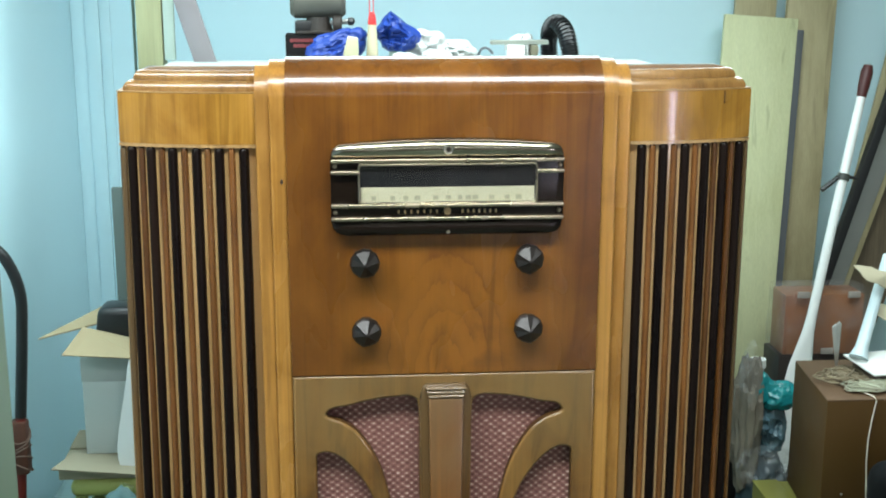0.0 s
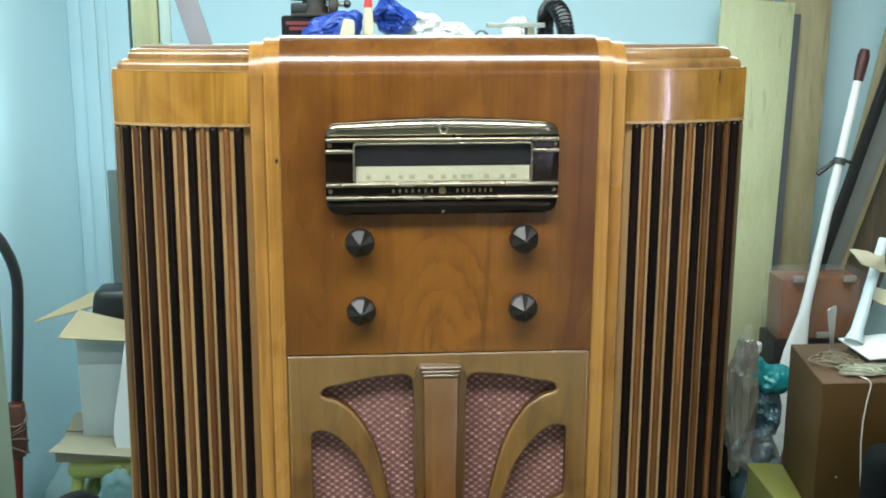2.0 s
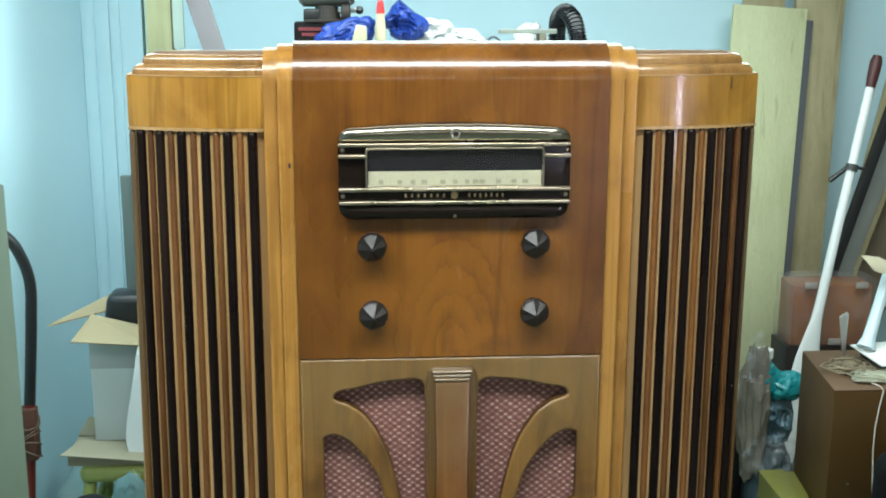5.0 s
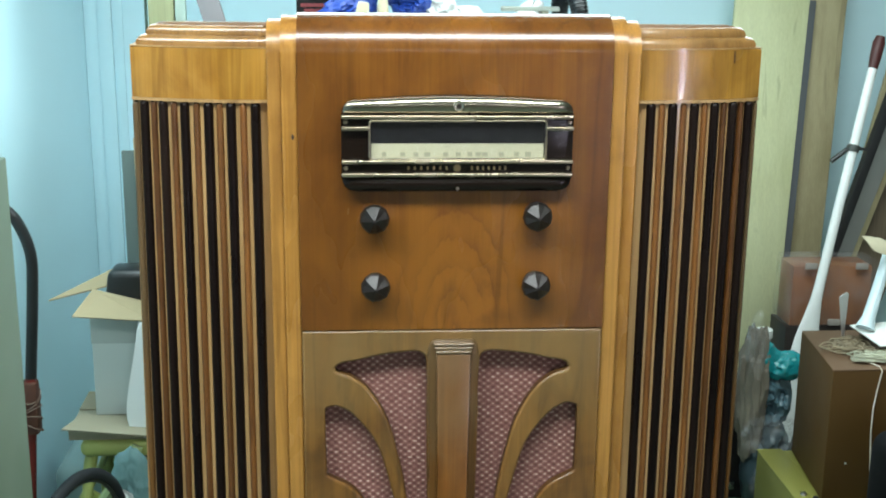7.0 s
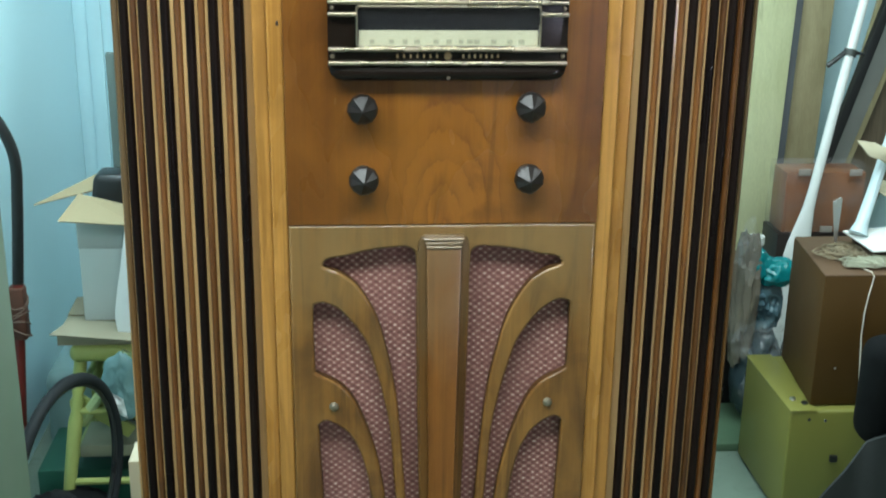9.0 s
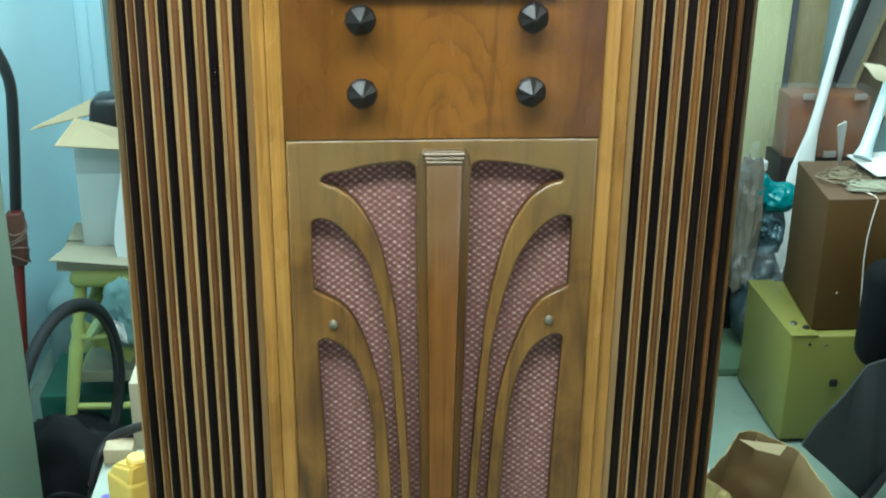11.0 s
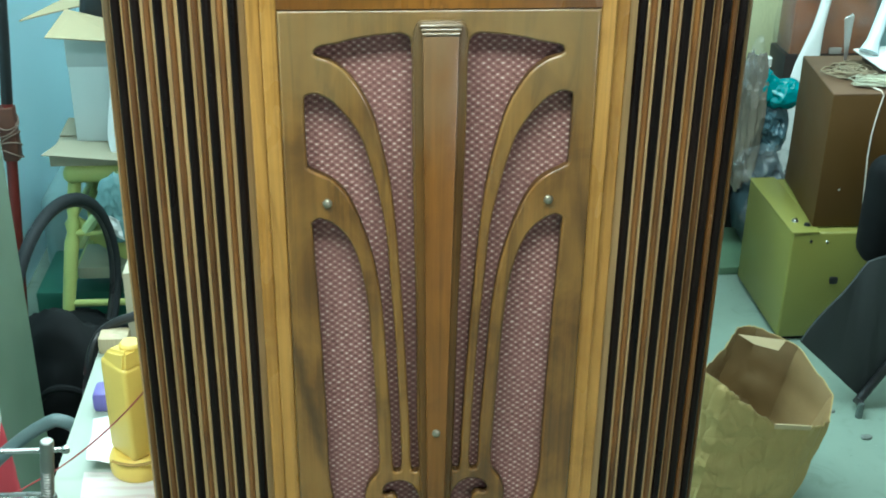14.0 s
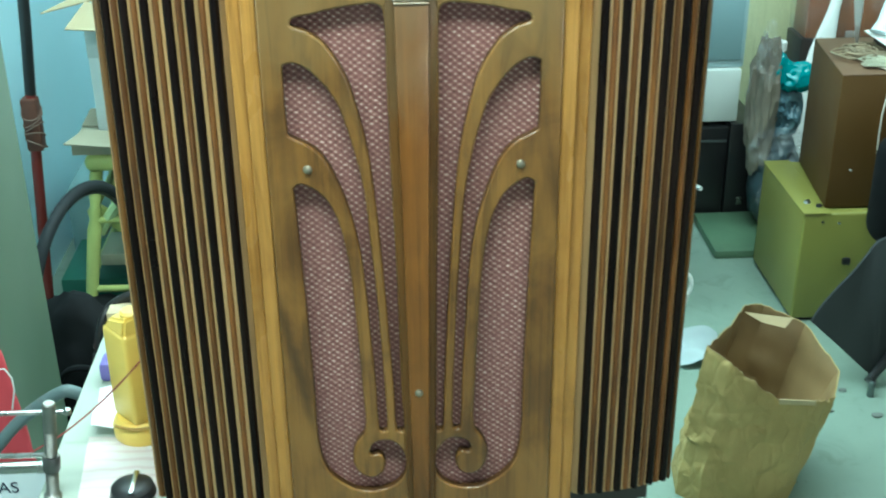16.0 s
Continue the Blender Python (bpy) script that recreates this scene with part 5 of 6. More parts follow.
part("body", lathe([(0.0, 0.0), (0.017, 0.0), (0.018, 0.004), (0.0165, 0.06), (0.012, 0.118), (0.0, 0.12)], (-0.036, 2.24, CUP), 18), plain("beige_plastic", (0.45, 0.40, 0.27), 0.45), glue)
part("cap", lathe([(0.0, 0.118), (0.0125, 0.118), (0.0125, 0.124), (0.0095, 0.146), (0.0075, 0.154), (0.0, 0.155)], (-0.036, 2.24, CUP), 18), plain("red_plastic", (0.55, 0.03, 0.03), 0.35), glue)
for x in (-0.0425, -0.0315):
    part("prong", tube([(x, 2.24, CUP + 0.150), (x - 0.001, 2.24, CUP + 0.215)], 0.0016, 8), plain("red_plastic", (0.55, 0.03, 0.03), 0.35), glue, "thin red prong")
DULL_PAPER = plain("dull_white_paper", (0.50, 0.51, 0.50), 0.75, vary=0.15, scale=40)
for x, y, sx, sz, sd in ((0.13, 2.36, 0.07, 0.052, 21), (0.21, 2.38, 0.075, 0.035, 22), (0.155, 2.26, 0.05, 0.022, 23), (0.06, 2.22, 0.05, 0.02, 24), (0.42, 2.34, 0.05, 0.045, 25)):
    single("crumpled_paper", heap((x, y, CUP + sz * 0.9), (sx, 0.035, sz), float(sd), 0.5, 16, 32), DULL_PAPER, "crumpled white paper lying on the cupboard", "paper", "papers on the cupboard", smooth=50)
single("grey_stone", crumple((0.155, 2.2, CUP + 0.018), (0.03, 0.025, 0.024), 31.0, 0.1, 1.2, 3, 0.2), plain("grey_stone", (0.38, 0.38, 0.33), 0.7), "small grey stone lying on the cupboard", "stone")
single("dark_hook", tube(soft_line([(0.270, 2.22, CUP + 0.005), (0.276, 2.22, 0.975), (0.285, 2.22, 0.989), (0.297, 2.22, 0.992), (0.308, 2.22, 0.986), (0.318, 2.22, 0.974)], 2), 0.0038, 8), plain("dark_grey_plastic", (0.06, 0.07, 0.08), 0.45), "small dark curved hook on the cupboard", "hook")
plane = root("steel_tool", 0.41, 2.31, CUP, "long grey steel tool resting across white blocks", "tool")
part("bar", box(0.318, 0.494, 2.285, 2.305, 0.996, 1.010, 0.003), plain("dull_steel", (0.30, 0.32, 0.28), 0.4, 0.7), plane)
part("block", box(0.37, 0.42, 2.275, 2.315, CUP, 0.9955, 0.004), WHITE, plane)
part("block", box(0.44, 0.462, 2.28, 2.31, CUP, 0.9955, 0.003), plain("dark_olive_metal", (0.12, 0.11, 0.07), 0.5), plane)
part("ring", tube([(0.43 + 0.016 * math.cos(a), 2.295, 1.012 + 0.016 * math.sin(a)) for a in (math.pi * k / 10 for k in range(11))], 0.002, 6), STEEL, plane)
# black corrugated hose
bend = soft_line([(0.520, 2.43, CUP + 0.004), (0.516, 2.42, 1.015), (0.519, 2.40, 1.045), (0.533, 2.37, 1.060), (0.551, 2.335, 1.040), (0.559, 2.315, 1.002), (0.565, 2.305, 0.963), (0.568, 2.30, CUP + 0.004)])
line = [Vector(bend[0])]
for p, q in zip(bend, bend[1:]):
    gap = (Vector(q) - Vector(p)).length
    line += [Vector(p).lerp(Vector(q), (k + 1) / max(1, round(gap / 0.0024))) for k in range(max(1, round(gap / 0.0024)))]
radii = [0.0262 + (0.0018 if k % 4 < 2 else -0.0026) for k in range(len(line))]
single("corrugated_hose", tube(line, 0.028, 22, radii=radii), plain("glossy_black_plastic", (0.004, 0.004, 0.005), 0.2, vary=0.2), "glossy black corrugated hose bent over on the cupboard", "hose")

# ---- planks and poles along the right part of the back wall ----
BOARD = veneer("pale_yellow_board", (0.55, 0.55, 0.30), (0.61, 0.61, 0.35), (0.66, 0.66, 0.40), fibre=0.15, coat=0.0, rough=0.6, seed=41.0)
BROWN = veneer("weathered_brown_plank", (0.33, 0.27, 0.14), (0.41, 0.34, 0.19), (0.48, 0.41, 0.24), fibre=0.15, coat=0.0, rough=0.6, seed=51.0)
DARKW = veneer("dark_walnut_plank", (0.10, 0.07, 0.04), (0.14, 0.10, 0.06), (0.19, 0.14, 0.09), coat=0.1, rough=0.5, seed=61.0)


def plank(name, foot, head, wide, thick, material, label, cat="plank", group="", up=Vector((0, 1, 0))):
    """A board from foot to head, its broad face towards the room."""
    a, b = Vector(foot), Vector(head)
    d = (b - a).normalized()
    side = d.cross(up).normalized()
    back = side.cross(d).normalized()
    bm = box(-wide / 2, wide / 2, -thick / 2, thick / 2, 0, (b - a).length, 0.002)
    m = Matrix((side, back, d)).transposed().to_4x4()
    bm.transform(Matrix.Translation(a) @ m)
    low = min(v.co.z for v in bm.verts)
    for v in bm.verts:
        v.co.z += foot[2] - low
    return single(name, bm, material, label, cat, group)


plank("plank", (1.415, 3.2, ZF), (1.535, 3.42, 1.027), 0.30, 0.022, BOARD, "pale yellow board leaning upright near the wall", "plank", "planks by the wall")
plank("plank", (1.665, 3.32, ZF), (1.785, 3.51, 1.86), 0.20, 0.03, BROWN, "tall brown weathered plank leaning on the wall", "plank", "planks by the wall")
plank("plank", (1.46, 3.42, ZF), (1.56, 3.52, 1.75), 0.17, 0.02, BROWN, "tall brown weathered plank leaning on the wall", "plank", "planks by the wall")
# dark strip added to stand for the shaded gap between two planks
plank("plank", (1.59, 3.24, ZF), (1.70, 3.44, 0.98), 0.03, 0.04, plain("blue_grey_gap_strip", (0.10, 0.105, 0.115), 0.6), "narrow dark blue-grey strip added for the gap between planks", "batten", "planks by the wall")

oar = root("white_paddle", 1.42, 2.66, ZF, "white painted wooden paddle with a dark red grip", "paddle")
a, b = Vector((1.420, 2.66, -0.654)), Vector((1.806, 3.0, 0.875))


def on(t):
    return a + (b - a) * t


bm = bmesh.new()
wid = [(0.0, 0.030), (0.10, 0.040), (0.18, 0.048), (0.24, 0.050), (0.29, 0.046), (0.335, 0.034), (0.38, 0.022), (0.42, 0.0185), (0.93, 0.0165)]
d = (b - a).normalized()
sv = d.cross(Vector((0, 1, 0))).normalized()
nv = sv.cross(d).normalized()
rings = []
for t, w in wid:
    dep = 0.016 if t > 0.36 else 0.010
    rings.append([bm.verts.new(on(t) + sv * (w * math.cos(2 * math.pi * k / 16)) + nv * (dep * math.sin(2 * math.pi * k / 16))) for k in range(16)])
for r0, r1 in zip(rings, rings[1:]):
    for k in range(16):
        bm.faces.new((r0[k], r0[(k + 1) % 16], r1[(k + 1) % 16], r1[k]))
bm.faces.new(rings[0][::-1])
bm.faces.new(rings[-1])
part("shaft", bm, plain("glossy_white_paint", (0.80, 0.82, 0.80), 0.25, vary=0.04), oar, smooth=50)
part("blade_tip", tube([on(-0.09), on(0.0)], 0.02, 12, radii=[0.018, 0.020]), WHITE, oar)
part("grip", tube([on(0.925), on(0.95), on(0.985), on(1.0)], 0.02, 14, radii=[0.017, 0.021, 0.0225, 0.016]), plain("dark_red_grip", (0.07, 0.015, 0.014), 0.5), oar)
c = on(0.738)
part("collar", tube([c - d * 0.012, c + d * 0.012], 0.023, 14), plain("dark_grey_plastic_collar", (0.05, 0.055, 0.05), 0.5), oar)
part("peg", tube([c + Vector((0.02, 0, 0.0)), c + Vector((0.05, -0.005, -0.004))], 0.006, 8), RUBBER, oar)
part("peg", tube([c + Vector((-0.02, 0, 0.0)), c + Vector((-0.05, -0.01, -0.02)), c + Vector((-0.085, -0.015, -0.045))], 0.009, 8), RUBBER, oar)

plank("dark_pole", (1.500, 3.08, ZF), (2.062, 3.14, 1.1), 0.034, 0.034, plain("black_pipe", (0.012, 0.012, 0.013), 0.6), "black square pole leaning on the wall", "pole")
plank("plank", (1.564, 3.16, ZF), (2.124, 3.22, 0.95), 0.070, 0.03, plain("grey_weathered_board", (0.25, 0.25, 0.235), 0.65, vary=0.25, scale=20), "grey weathered narrow board leaning on the wall", "plank", "planks by the wall")
plank("batten", (1.614, 3.17, ZF), (2.174, 3.23, 0.95), 0.022, 0.03, BROWN, "narrow tan batten leaning between two boards", "batten", "planks by the wall")
plank("plank", (1.745, 3.24, ZF), (2.305, 3.30, 0.95), 0.20, 0.03, DARKW, "dark walnut board leaning on the wall", "plank", "planks by the wall")
plank("plank", (1.775, 3.34, ZF), (2.185, 3.40, 1.25), 0.12, 0.02, BROWN, "brown weathered board leaning on the wall behind a pole", "plank", "planks by the wall")

REDWOOD = veneer("red_brown_veneer", (0.22, 0.075, 0.03), (0.30, 0.11, 0.045), (0.37, 0.16, 0.07), coat=0.2, rough=0.4, seed=71.0)
FILM = Mat("cloudy_film", 0.3)
FILM.colour(FILM.mix(FILM.noise(FILM.co, 18, 3), (0.40, 0.36, 0.36), (0.66, 0.62, 0.62))).set(Alpha=FILM.ramp(FILM.noise(FILM.co, 9, 3), [(0.4, (0.03, 0.03, 0.03)), (0.75, (0.25, 0.25, 0.25))]))
FILM.bump(FILM.noise(FILM.co, 40, 3), 0.6, 0.004)
FILM = FILM.m
case = root("wooden_case", 1.68, 3.0, ZF, "red-brown wooden case wrapped in cloudy plastic film", "case")
part("pedestal", box(1.50, 1.86, 2.89, 3.06, ZF, -0.205, 0.004), plain("black_stained_wood", (0.02, 0.012, 0.010), 0.5), case)
part("body", box(1.515, 1.82, 2.90, 3.04, -0.2045, 0.030, 0.006), REDWOOD, case)
bm = box(1.50, 1.838, 2.885, 3.05, -0.204, 0.050, 0.01, seg=2)
bmesh.ops.subdivide_edges(bm, edges=bm.edges[:], cuts=2, use_grid_fill=True)
for v in bm.verts:
    n = noise.noise(v.co * 14)
    v.co += Vector((n * 0.006, noise.noise(v.co * 14 + Vector((5, 0, 0))) * 0.006, abs(n) * 0.004))
part("film", bm, FILM, case, "cloudy wrinkled plastic film", smooth=60)
for x, z in ((1.575, 0.036), (1.77, 0.034), (1.68, -0.185)):
    part("tape_tab", box(x - 0.024, x + 0.024, 2.876, 2.883, z - 0.013, z + 0.012, 0.002), plain("pale_tape", (0.34, 0.30, 0.27), 0.5), case)

# ---- brown speaker box on the green cabinet ----
GREENP = plain("olive_green_enamel", (0.215, 0.205, 0.045), 0.42, vary=0.14, scale=12)
SPEAKER = plain("brown_hardboard", (0.085, 0.043, 0.011), 0.55, vary=0.18, scale=14)
SPEAKER.node_tree.nodes["Principled BSDF"].inputs["Specular IOR Level"].default_value = 0.25
gcab = root("green_metal_cabinet", 1.43, 2.05, ZF, "olive green enamelled metal cabinet standing on the floor", "cabinet")
part("body", box(1.202, 1.70, 1.853, 2.27, ZF + 0.012, -0.43, 0.008, seg=3), GREENP, gcab)
part("plinth", box(1.215, 1.69, 1.866, 2.26, ZF, ZF + 0.013), RUBBER, gcab)
part("lid_lip", box(1.2, 1.285, 1.85, 2.272, -0.4295, -0.426, 0.0015), GREENP, gcab)
for x, z in ((1.262, -0.458), (1.312, -0.462)):
    part("bolt", lathe([(0.0, 0.003), (0.004, 0.002), (0.005, 0.0)], (x, 1.853, z), 12, turn=FRONT), RUBBER if x < 1.3 else STEEL, gcab)
for x, y, m in ((1.262, 1.90, RUBBER), (1.235, 1.93, STEEL)):
    part("stud", lathe([(0.0, 0.008), (0.008, 0.007), (0.011, 0.0)], (x, y, -0.426), 10), m, gcab)
part("latch", box(1.336, 1.362, 1.840, 1.853, -0.600, -0.576, 0.006), RUBBER, gcab)
spk = root("speaker_box", 1.46, 2.08, -0.43, "dark brown hardboard speaker box standing on a green cabinet", "speaker")
part("body", box(1.288, 1.66, 1.885, 2.255, -0.4255, -0.012, 0.004), SPEAKER, spk)
part("top_skin", box(1.289, 1.659, 1.886, 2.254, -0.0118, -0.009, 0.001), plain("dusty_brown_hardboard", (0.11, 0.06, 0.03), 0.6, vary=0.2, scale=20), spk)
for x, z in ((1.352, -0.305), (1.505, -0.06), (1.505, -0.12)):
    part("screw", lathe([(0.0, 0.002), (0.003, 0.0016), (0.004, 0.0)], (x, 1.885, z), 10, turn=FRONT), STEEL, spk)
for ob in spk.children:
    for v in ob.data.vertices:
        v.co.x += 0.11 * (v.co.y - 1.885) - 0.016
rng = random.Random(11)
TWINE = plain("pale_twine", (0.43, 0.43, 0.32), 0.8, vary=0.35, scale=60)
pts = []
for k in range(170):
    a_ = k * 2.1 + rng.random()
    r = 0.095 * rng.random() ** 0.6
    pts.append((1.45 + 0.04 * math.sin(k * 0.07) + r * math.cos(a_), 1.97 + 0.02 * math.cos(k * 0.05) + 0.62 * r * math.sin(a_), -0.005 + 0.018 * rng.random()))
sm = []
for i in range(len(pts) - 1):
    p, q = Vector(pts[i]), Vector(pts[i + 1])
    sm += [p.lerp(q, 0.25), p.lerp(q, 0.75)]
single("twine_tangle", tube(sm, 0.0020, 5), TWINE, "tangle of pale twine lying on the speaker box", "twine", smooth=70)
CORD = plain("dusty_brown_cord", (0.24, 0.19, 0.12), 0.8, vary=0.5, scale=60)
pts = []
for k in range(90):
    a_ = k * 1.9 + rng.random()
    r = 0.105 * rng.random() ** 0.6
    pts.append((1.395 + 0.03 * math.sin(k * 0.1) + r * math.cos(a_), 2.06 + 1.0 * r * math.sin(a_), -0.0055 + 0.020 * rng.random()))
sm = []
for i in range(len(pts) - 1):
    p, q = Vector(pts[i]), Vector(pts[i + 1])
    sm += [p.lerp(q, 0.25), p.lerp(q, 0.75)]
single("cord_tangle", tube(sm, 0.0027, 5), CORD, "tangle of dusty brown cord lying on the speaker box", "cord", smooth=70)
single("hanging_string", tube([(1.40, 1.93, -0.003), (1.415, 1.895, -0.003), (1.418, 1.881, -0.012), (1.408, 1.88, -0.07), (1.402, 1.88, -0.13), (1.402, 1.88, -0.2), (1.408, 1.88, -0.28), (1.414, 1.88, -0.36), (1.428, 1.87, -0.405), (1.44, 1.86, -0.42)], 0.0022, 8), plain("cream_cord", (0.72, 0.66, 0.55), 0.5), "cream string hanging down the speaker front", "string")
tray = root("white_tray", 1.53, 2.05, -0.01, "white plastic bracket with ribs lying on the speaker", "bracket")
bm = flap((1.415, 2.13, 0.046), (1.457, 1.99, 0.024), (1.70, 1.98, 0.040), (1.70, 2.18, 0.050), 0.004)
part("plate", bm, WHITE, tray)
part("core", box(1.455, 1.66, 2.01, 2.15, -0.0085, 0.026, 0.006), plain("dark_brown_block", (0.05, 0.033, 0.022), 0.7), tray, "dark brown block under the plate")
part("arm", tube([(1.447, 2.09, 0.050), (1.462, 2.105, 0.080), (1.505, 2.15, 0.175), (1.552, 2.2, 0.279), (1.58, 2.23, 0.34)], 0.02, 10, radii=[0.030, 0.020, 0.0175, 0.0165, 0.016]), plain("pale_blue_plastic", (0.58, 0.70, 0.74), 0.4), tray)
for pts in (((1.431, 2.15, 0.335), (1.475, 2.14, 0.282), (1.560, 2.15, 0.250), (1.56, 2.17, 0.300)), ((1.53, 2.2, 0.165), (1.62, 2.14, 0.125), (1.70, 2.18, 0.14), (1.56, 2.22, 0.190))):
    bm = flap(*pts, 0.004)
    bmesh.ops.subdivide_edges(bm, edges=bm.edges[:], cuts=5, use_grid_fill=True)
    for v in bm.verts:
        v.co += Vector((0.008 * noise.noise(v.co * 30), 0.012 * noise.noise(v.co * 22 + Vector((3, 0, 0))), 0.010 * noise.noise(v.co * 26 + Vector((0, 5, 0)))))
    part("torn_card", bm, plain("cream_card", (0.60, 0.54, 0.38), 0.7, vary=0.2), tray, "torn cream card")
fan = root("paper_strips", 1.40, 2.06, -0.006, "fan of folded white paper strips on the speaker", "paper")
for k in range(5):
    part("strip", flap((1.414 + 0.0016 * k, 2.180 + 0.002 * k, -0.0055), (1.419 + 0.0016 * k, 2.180 + 0.002 * k, -0.0055), (1.346 + 0.007 * k, 2.05 + 0.004 * k, 0.170 + 0.004 * (k % 2)), (1.338 + 0.007 * k, 2.05 + 0.004 * k, 0.166 + 0.003 * k), 0.0015), PAPER, fan)

# ---- plastic bags, stacked cases, floor things ----
CLEAR = Mat("clear_plastic_bag", 0.08)
CLEAR.colour((0.85, 0.90, 0.92)).set(Alpha=CLEAR.ramp(CLEAR.noise(CLEAR.co, 26, 4), [(0.45, (0.02, 0.02, 0.02)), (0.62, (0.09, 0.09, 0.09)), (0.8, (0.5, 0.5, 0.5))]))
CLEAR.bump(CLEAR.noise(CLEAR.co, 60, 3), 0.5, 0.004)
CLEAR = CLEAR.m
TEAL = plain("teal_plastic_bag", (0.012, 0.22, 0.24), 0.16, vary=0.5, scale=40)
TAUPE = plain("taupe_plastic_bag", (0.17, 0.15, 0.12), 0.2, vary=0.6, scale=30)
DARKP = plain("dark_blue_plastic_bag", (0.03, 0.05, 0.06), 0.35, vary=0.5, scale=30)


single("dark_bag", heap((1.325, 2.50, ZF + 0.1885), (0.095, 0.085, 0.175), 40.0, 0.3), DARKP, "dark stuffed plastic bag standing on the floor", "bag", smooth=30)
single("taupe_bag", crumple((1.250, 2.50, -0.315), (0.050, 0.06, 0.210), 41.3, 0.28, 1.7, 4, 0.6, False), TAUPE, "taupe crumpled plastic bag standing on a dark bag", "bag", smooth=14)
single("blue_grey_bag", heap((1.325, 2.51, -0.345), (0.072, 0.05, 0.105), 12.1, 0.35, 20, 40), plain("blue_grey_plastic_bag", (0.07, 0.13, 0.16), 0.2, vary=0.6, scale=40), "crumpled blue-grey plastic bag lying on a dark bag", "bag", smooth=40)
bm = crumple((1.352, 2.49, -0.212), (0.060, 0.045, 0.050), 42.6, 0.32, 1.0, 5, 0.55, False)
join(bm, crumple((1.292, 2.49, -0.185), (0.036, 0.030, 0.050), 7.7, 0.36, 1.2, 4, 0.55, False))
single("teal_bag", bm, TEAL, "crumpled teal plastic bag lying on a blue-grey bag", "bag", smooth=50)
single("clear_bag", heap((1.30, 2.40, -0.44), (0.105, 0.04, 0.085), 43.2, 0.45), CLEAR, "crumpled clear plastic bag against the darker bags", "bag", smooth=30)
single("clear_bag", heap((1.232, 2.44, -0.125), (0.035, 0.03, 0.12), 44.9, 0.45), CLEAR, "crumpled clear plastic bag standing on a taupe bag", "bag", smooth=30)
single("clear_bag", heap((1.33, 2.39, -0.62), (0.09, 0.04, 0.14), 45.4, 0.45), CLEAR, "crumpled clear plastic bag against the darker bags", "bag", smooth=30)
bott = root("white_bottle", 1.372, 2.76, ZF, "tall white plastic bottle with flat cap on the floor", "bottle")
part("body", lathe([(0.0, 0.0), (0.05, 0.0), (0.055, 0.02), (0.055, 0.45), (0.045, 0.52), (0.024, 0.56), (0.024, 0.60), (0.0, 0.60)], (1.372, 2.76, ZF), 20), plain("dull_white_plastic", (0.50, 0.52, 0.50), 0.45, vary=0.1), bott)
part("cap", lathe([(0.0, 0.60), (0.030, 0.60), (0.030, 0.63), (0.0, 0.633)], (1.372, 2.76, ZF), 18), WHITE, bott)
tower = root("computer_tower", 1.13, 2.6, ZF, "black plastic computer tower standing on the floor", "computer")
part("case", box(0.97, 1.185, 2.635, 2.95, ZF, -0.445, 0.005), RUBBER, tower)
part("front", box(1.19, 1.293, 2.63, 2.95, ZF, -0.43, 0.006), RUBBER, tower)
part("badge", box(1.237, 1.256, 2.6285, 2.6305, -0.745, -0.715, 0.0005), STEEL, tower)
part("ledge", box(0.975, 1.18, 2.632, 2.6345, -0.50, -0.49), plain("grey_seam", (0.07, 0.08, 0.08), 0.4), tower)
single("white_case", box(0.95, 1.215, 2.65, 2.93, -0.4285, -0.235, 0.006), plain("off_white_plastic", (0.66, 0.70, 0.66), 0.45, vary=0.05), "off-white plastic equipment case stacked on a computer", "case")
grey = root("grey_monitor", 1.08, 2.75, -0.2345, "grey-blue plastic monitor stacked on a white case", "monitor")
part("shell", box(0.95, 1.225, 2.67, 2.94, -0.2345, 0.065, 0.008), plain("grey_blue_plastic", (0.35, 0.46, 0.48), 0.45, vary=0.05), grey)
part("panel", box(0.97, 1.21, 2.663, 2.672, -0.205, 0.02, 0.003), plain("darker_grey_blue_plastic", (0.24, 0.35, 0.37), 0.35, vary=0.05), grey)
single("flat_box", box(0.95, 1.23, 2.68, 2.93, 0.066, 0.15, 0.004), plain("pale_grey_plastic", (0.58, 0.66, 0.68), 0.45), "pale grey plastic box on top of a monitor", "box")
bm = box(1.08, 1.34, 2.30, 2.62, ZF, ZF + 0.03, 0.004)
single("green_board", bm, plain("stained_green_board", (0.10, 0.17, 0.10), 0.5, vary=0.5, scale=30), "stained green board lying on the floor", "board")
part("peg", tube([(1.06, 2.634, -0.662), (1.085, 2.57, -0.652)], 0.010, 10, radii=[0.012, 0.008]), WHITE, tower)
part_pts = [(0.825 + 0.026 * math.cos(a), 1.75, -0.60 + 0.040 * math.sin(a)) for a in (2 * math.pi * k / 20 for k in range(21))]
single("white_cable", tube(part_pts + [(0.83, 1.76, -0.70), (0.80, 1.78, ZF + 0.006), (0.72, 1.85, ZF + 0.006)], 0.006, 8), WHITE, "white cable looped and hanging to the floor", "cable", smooth=60)
single("white_rag", sheet(0.80, 0.945, 1.60, 1.76, ZF, 0.06, 5.0), plain("grey_white_rag", (0.36, 0.42, 0.43), 0.8), "crumpled white rag lying on the floor", "rag", smooth=60)

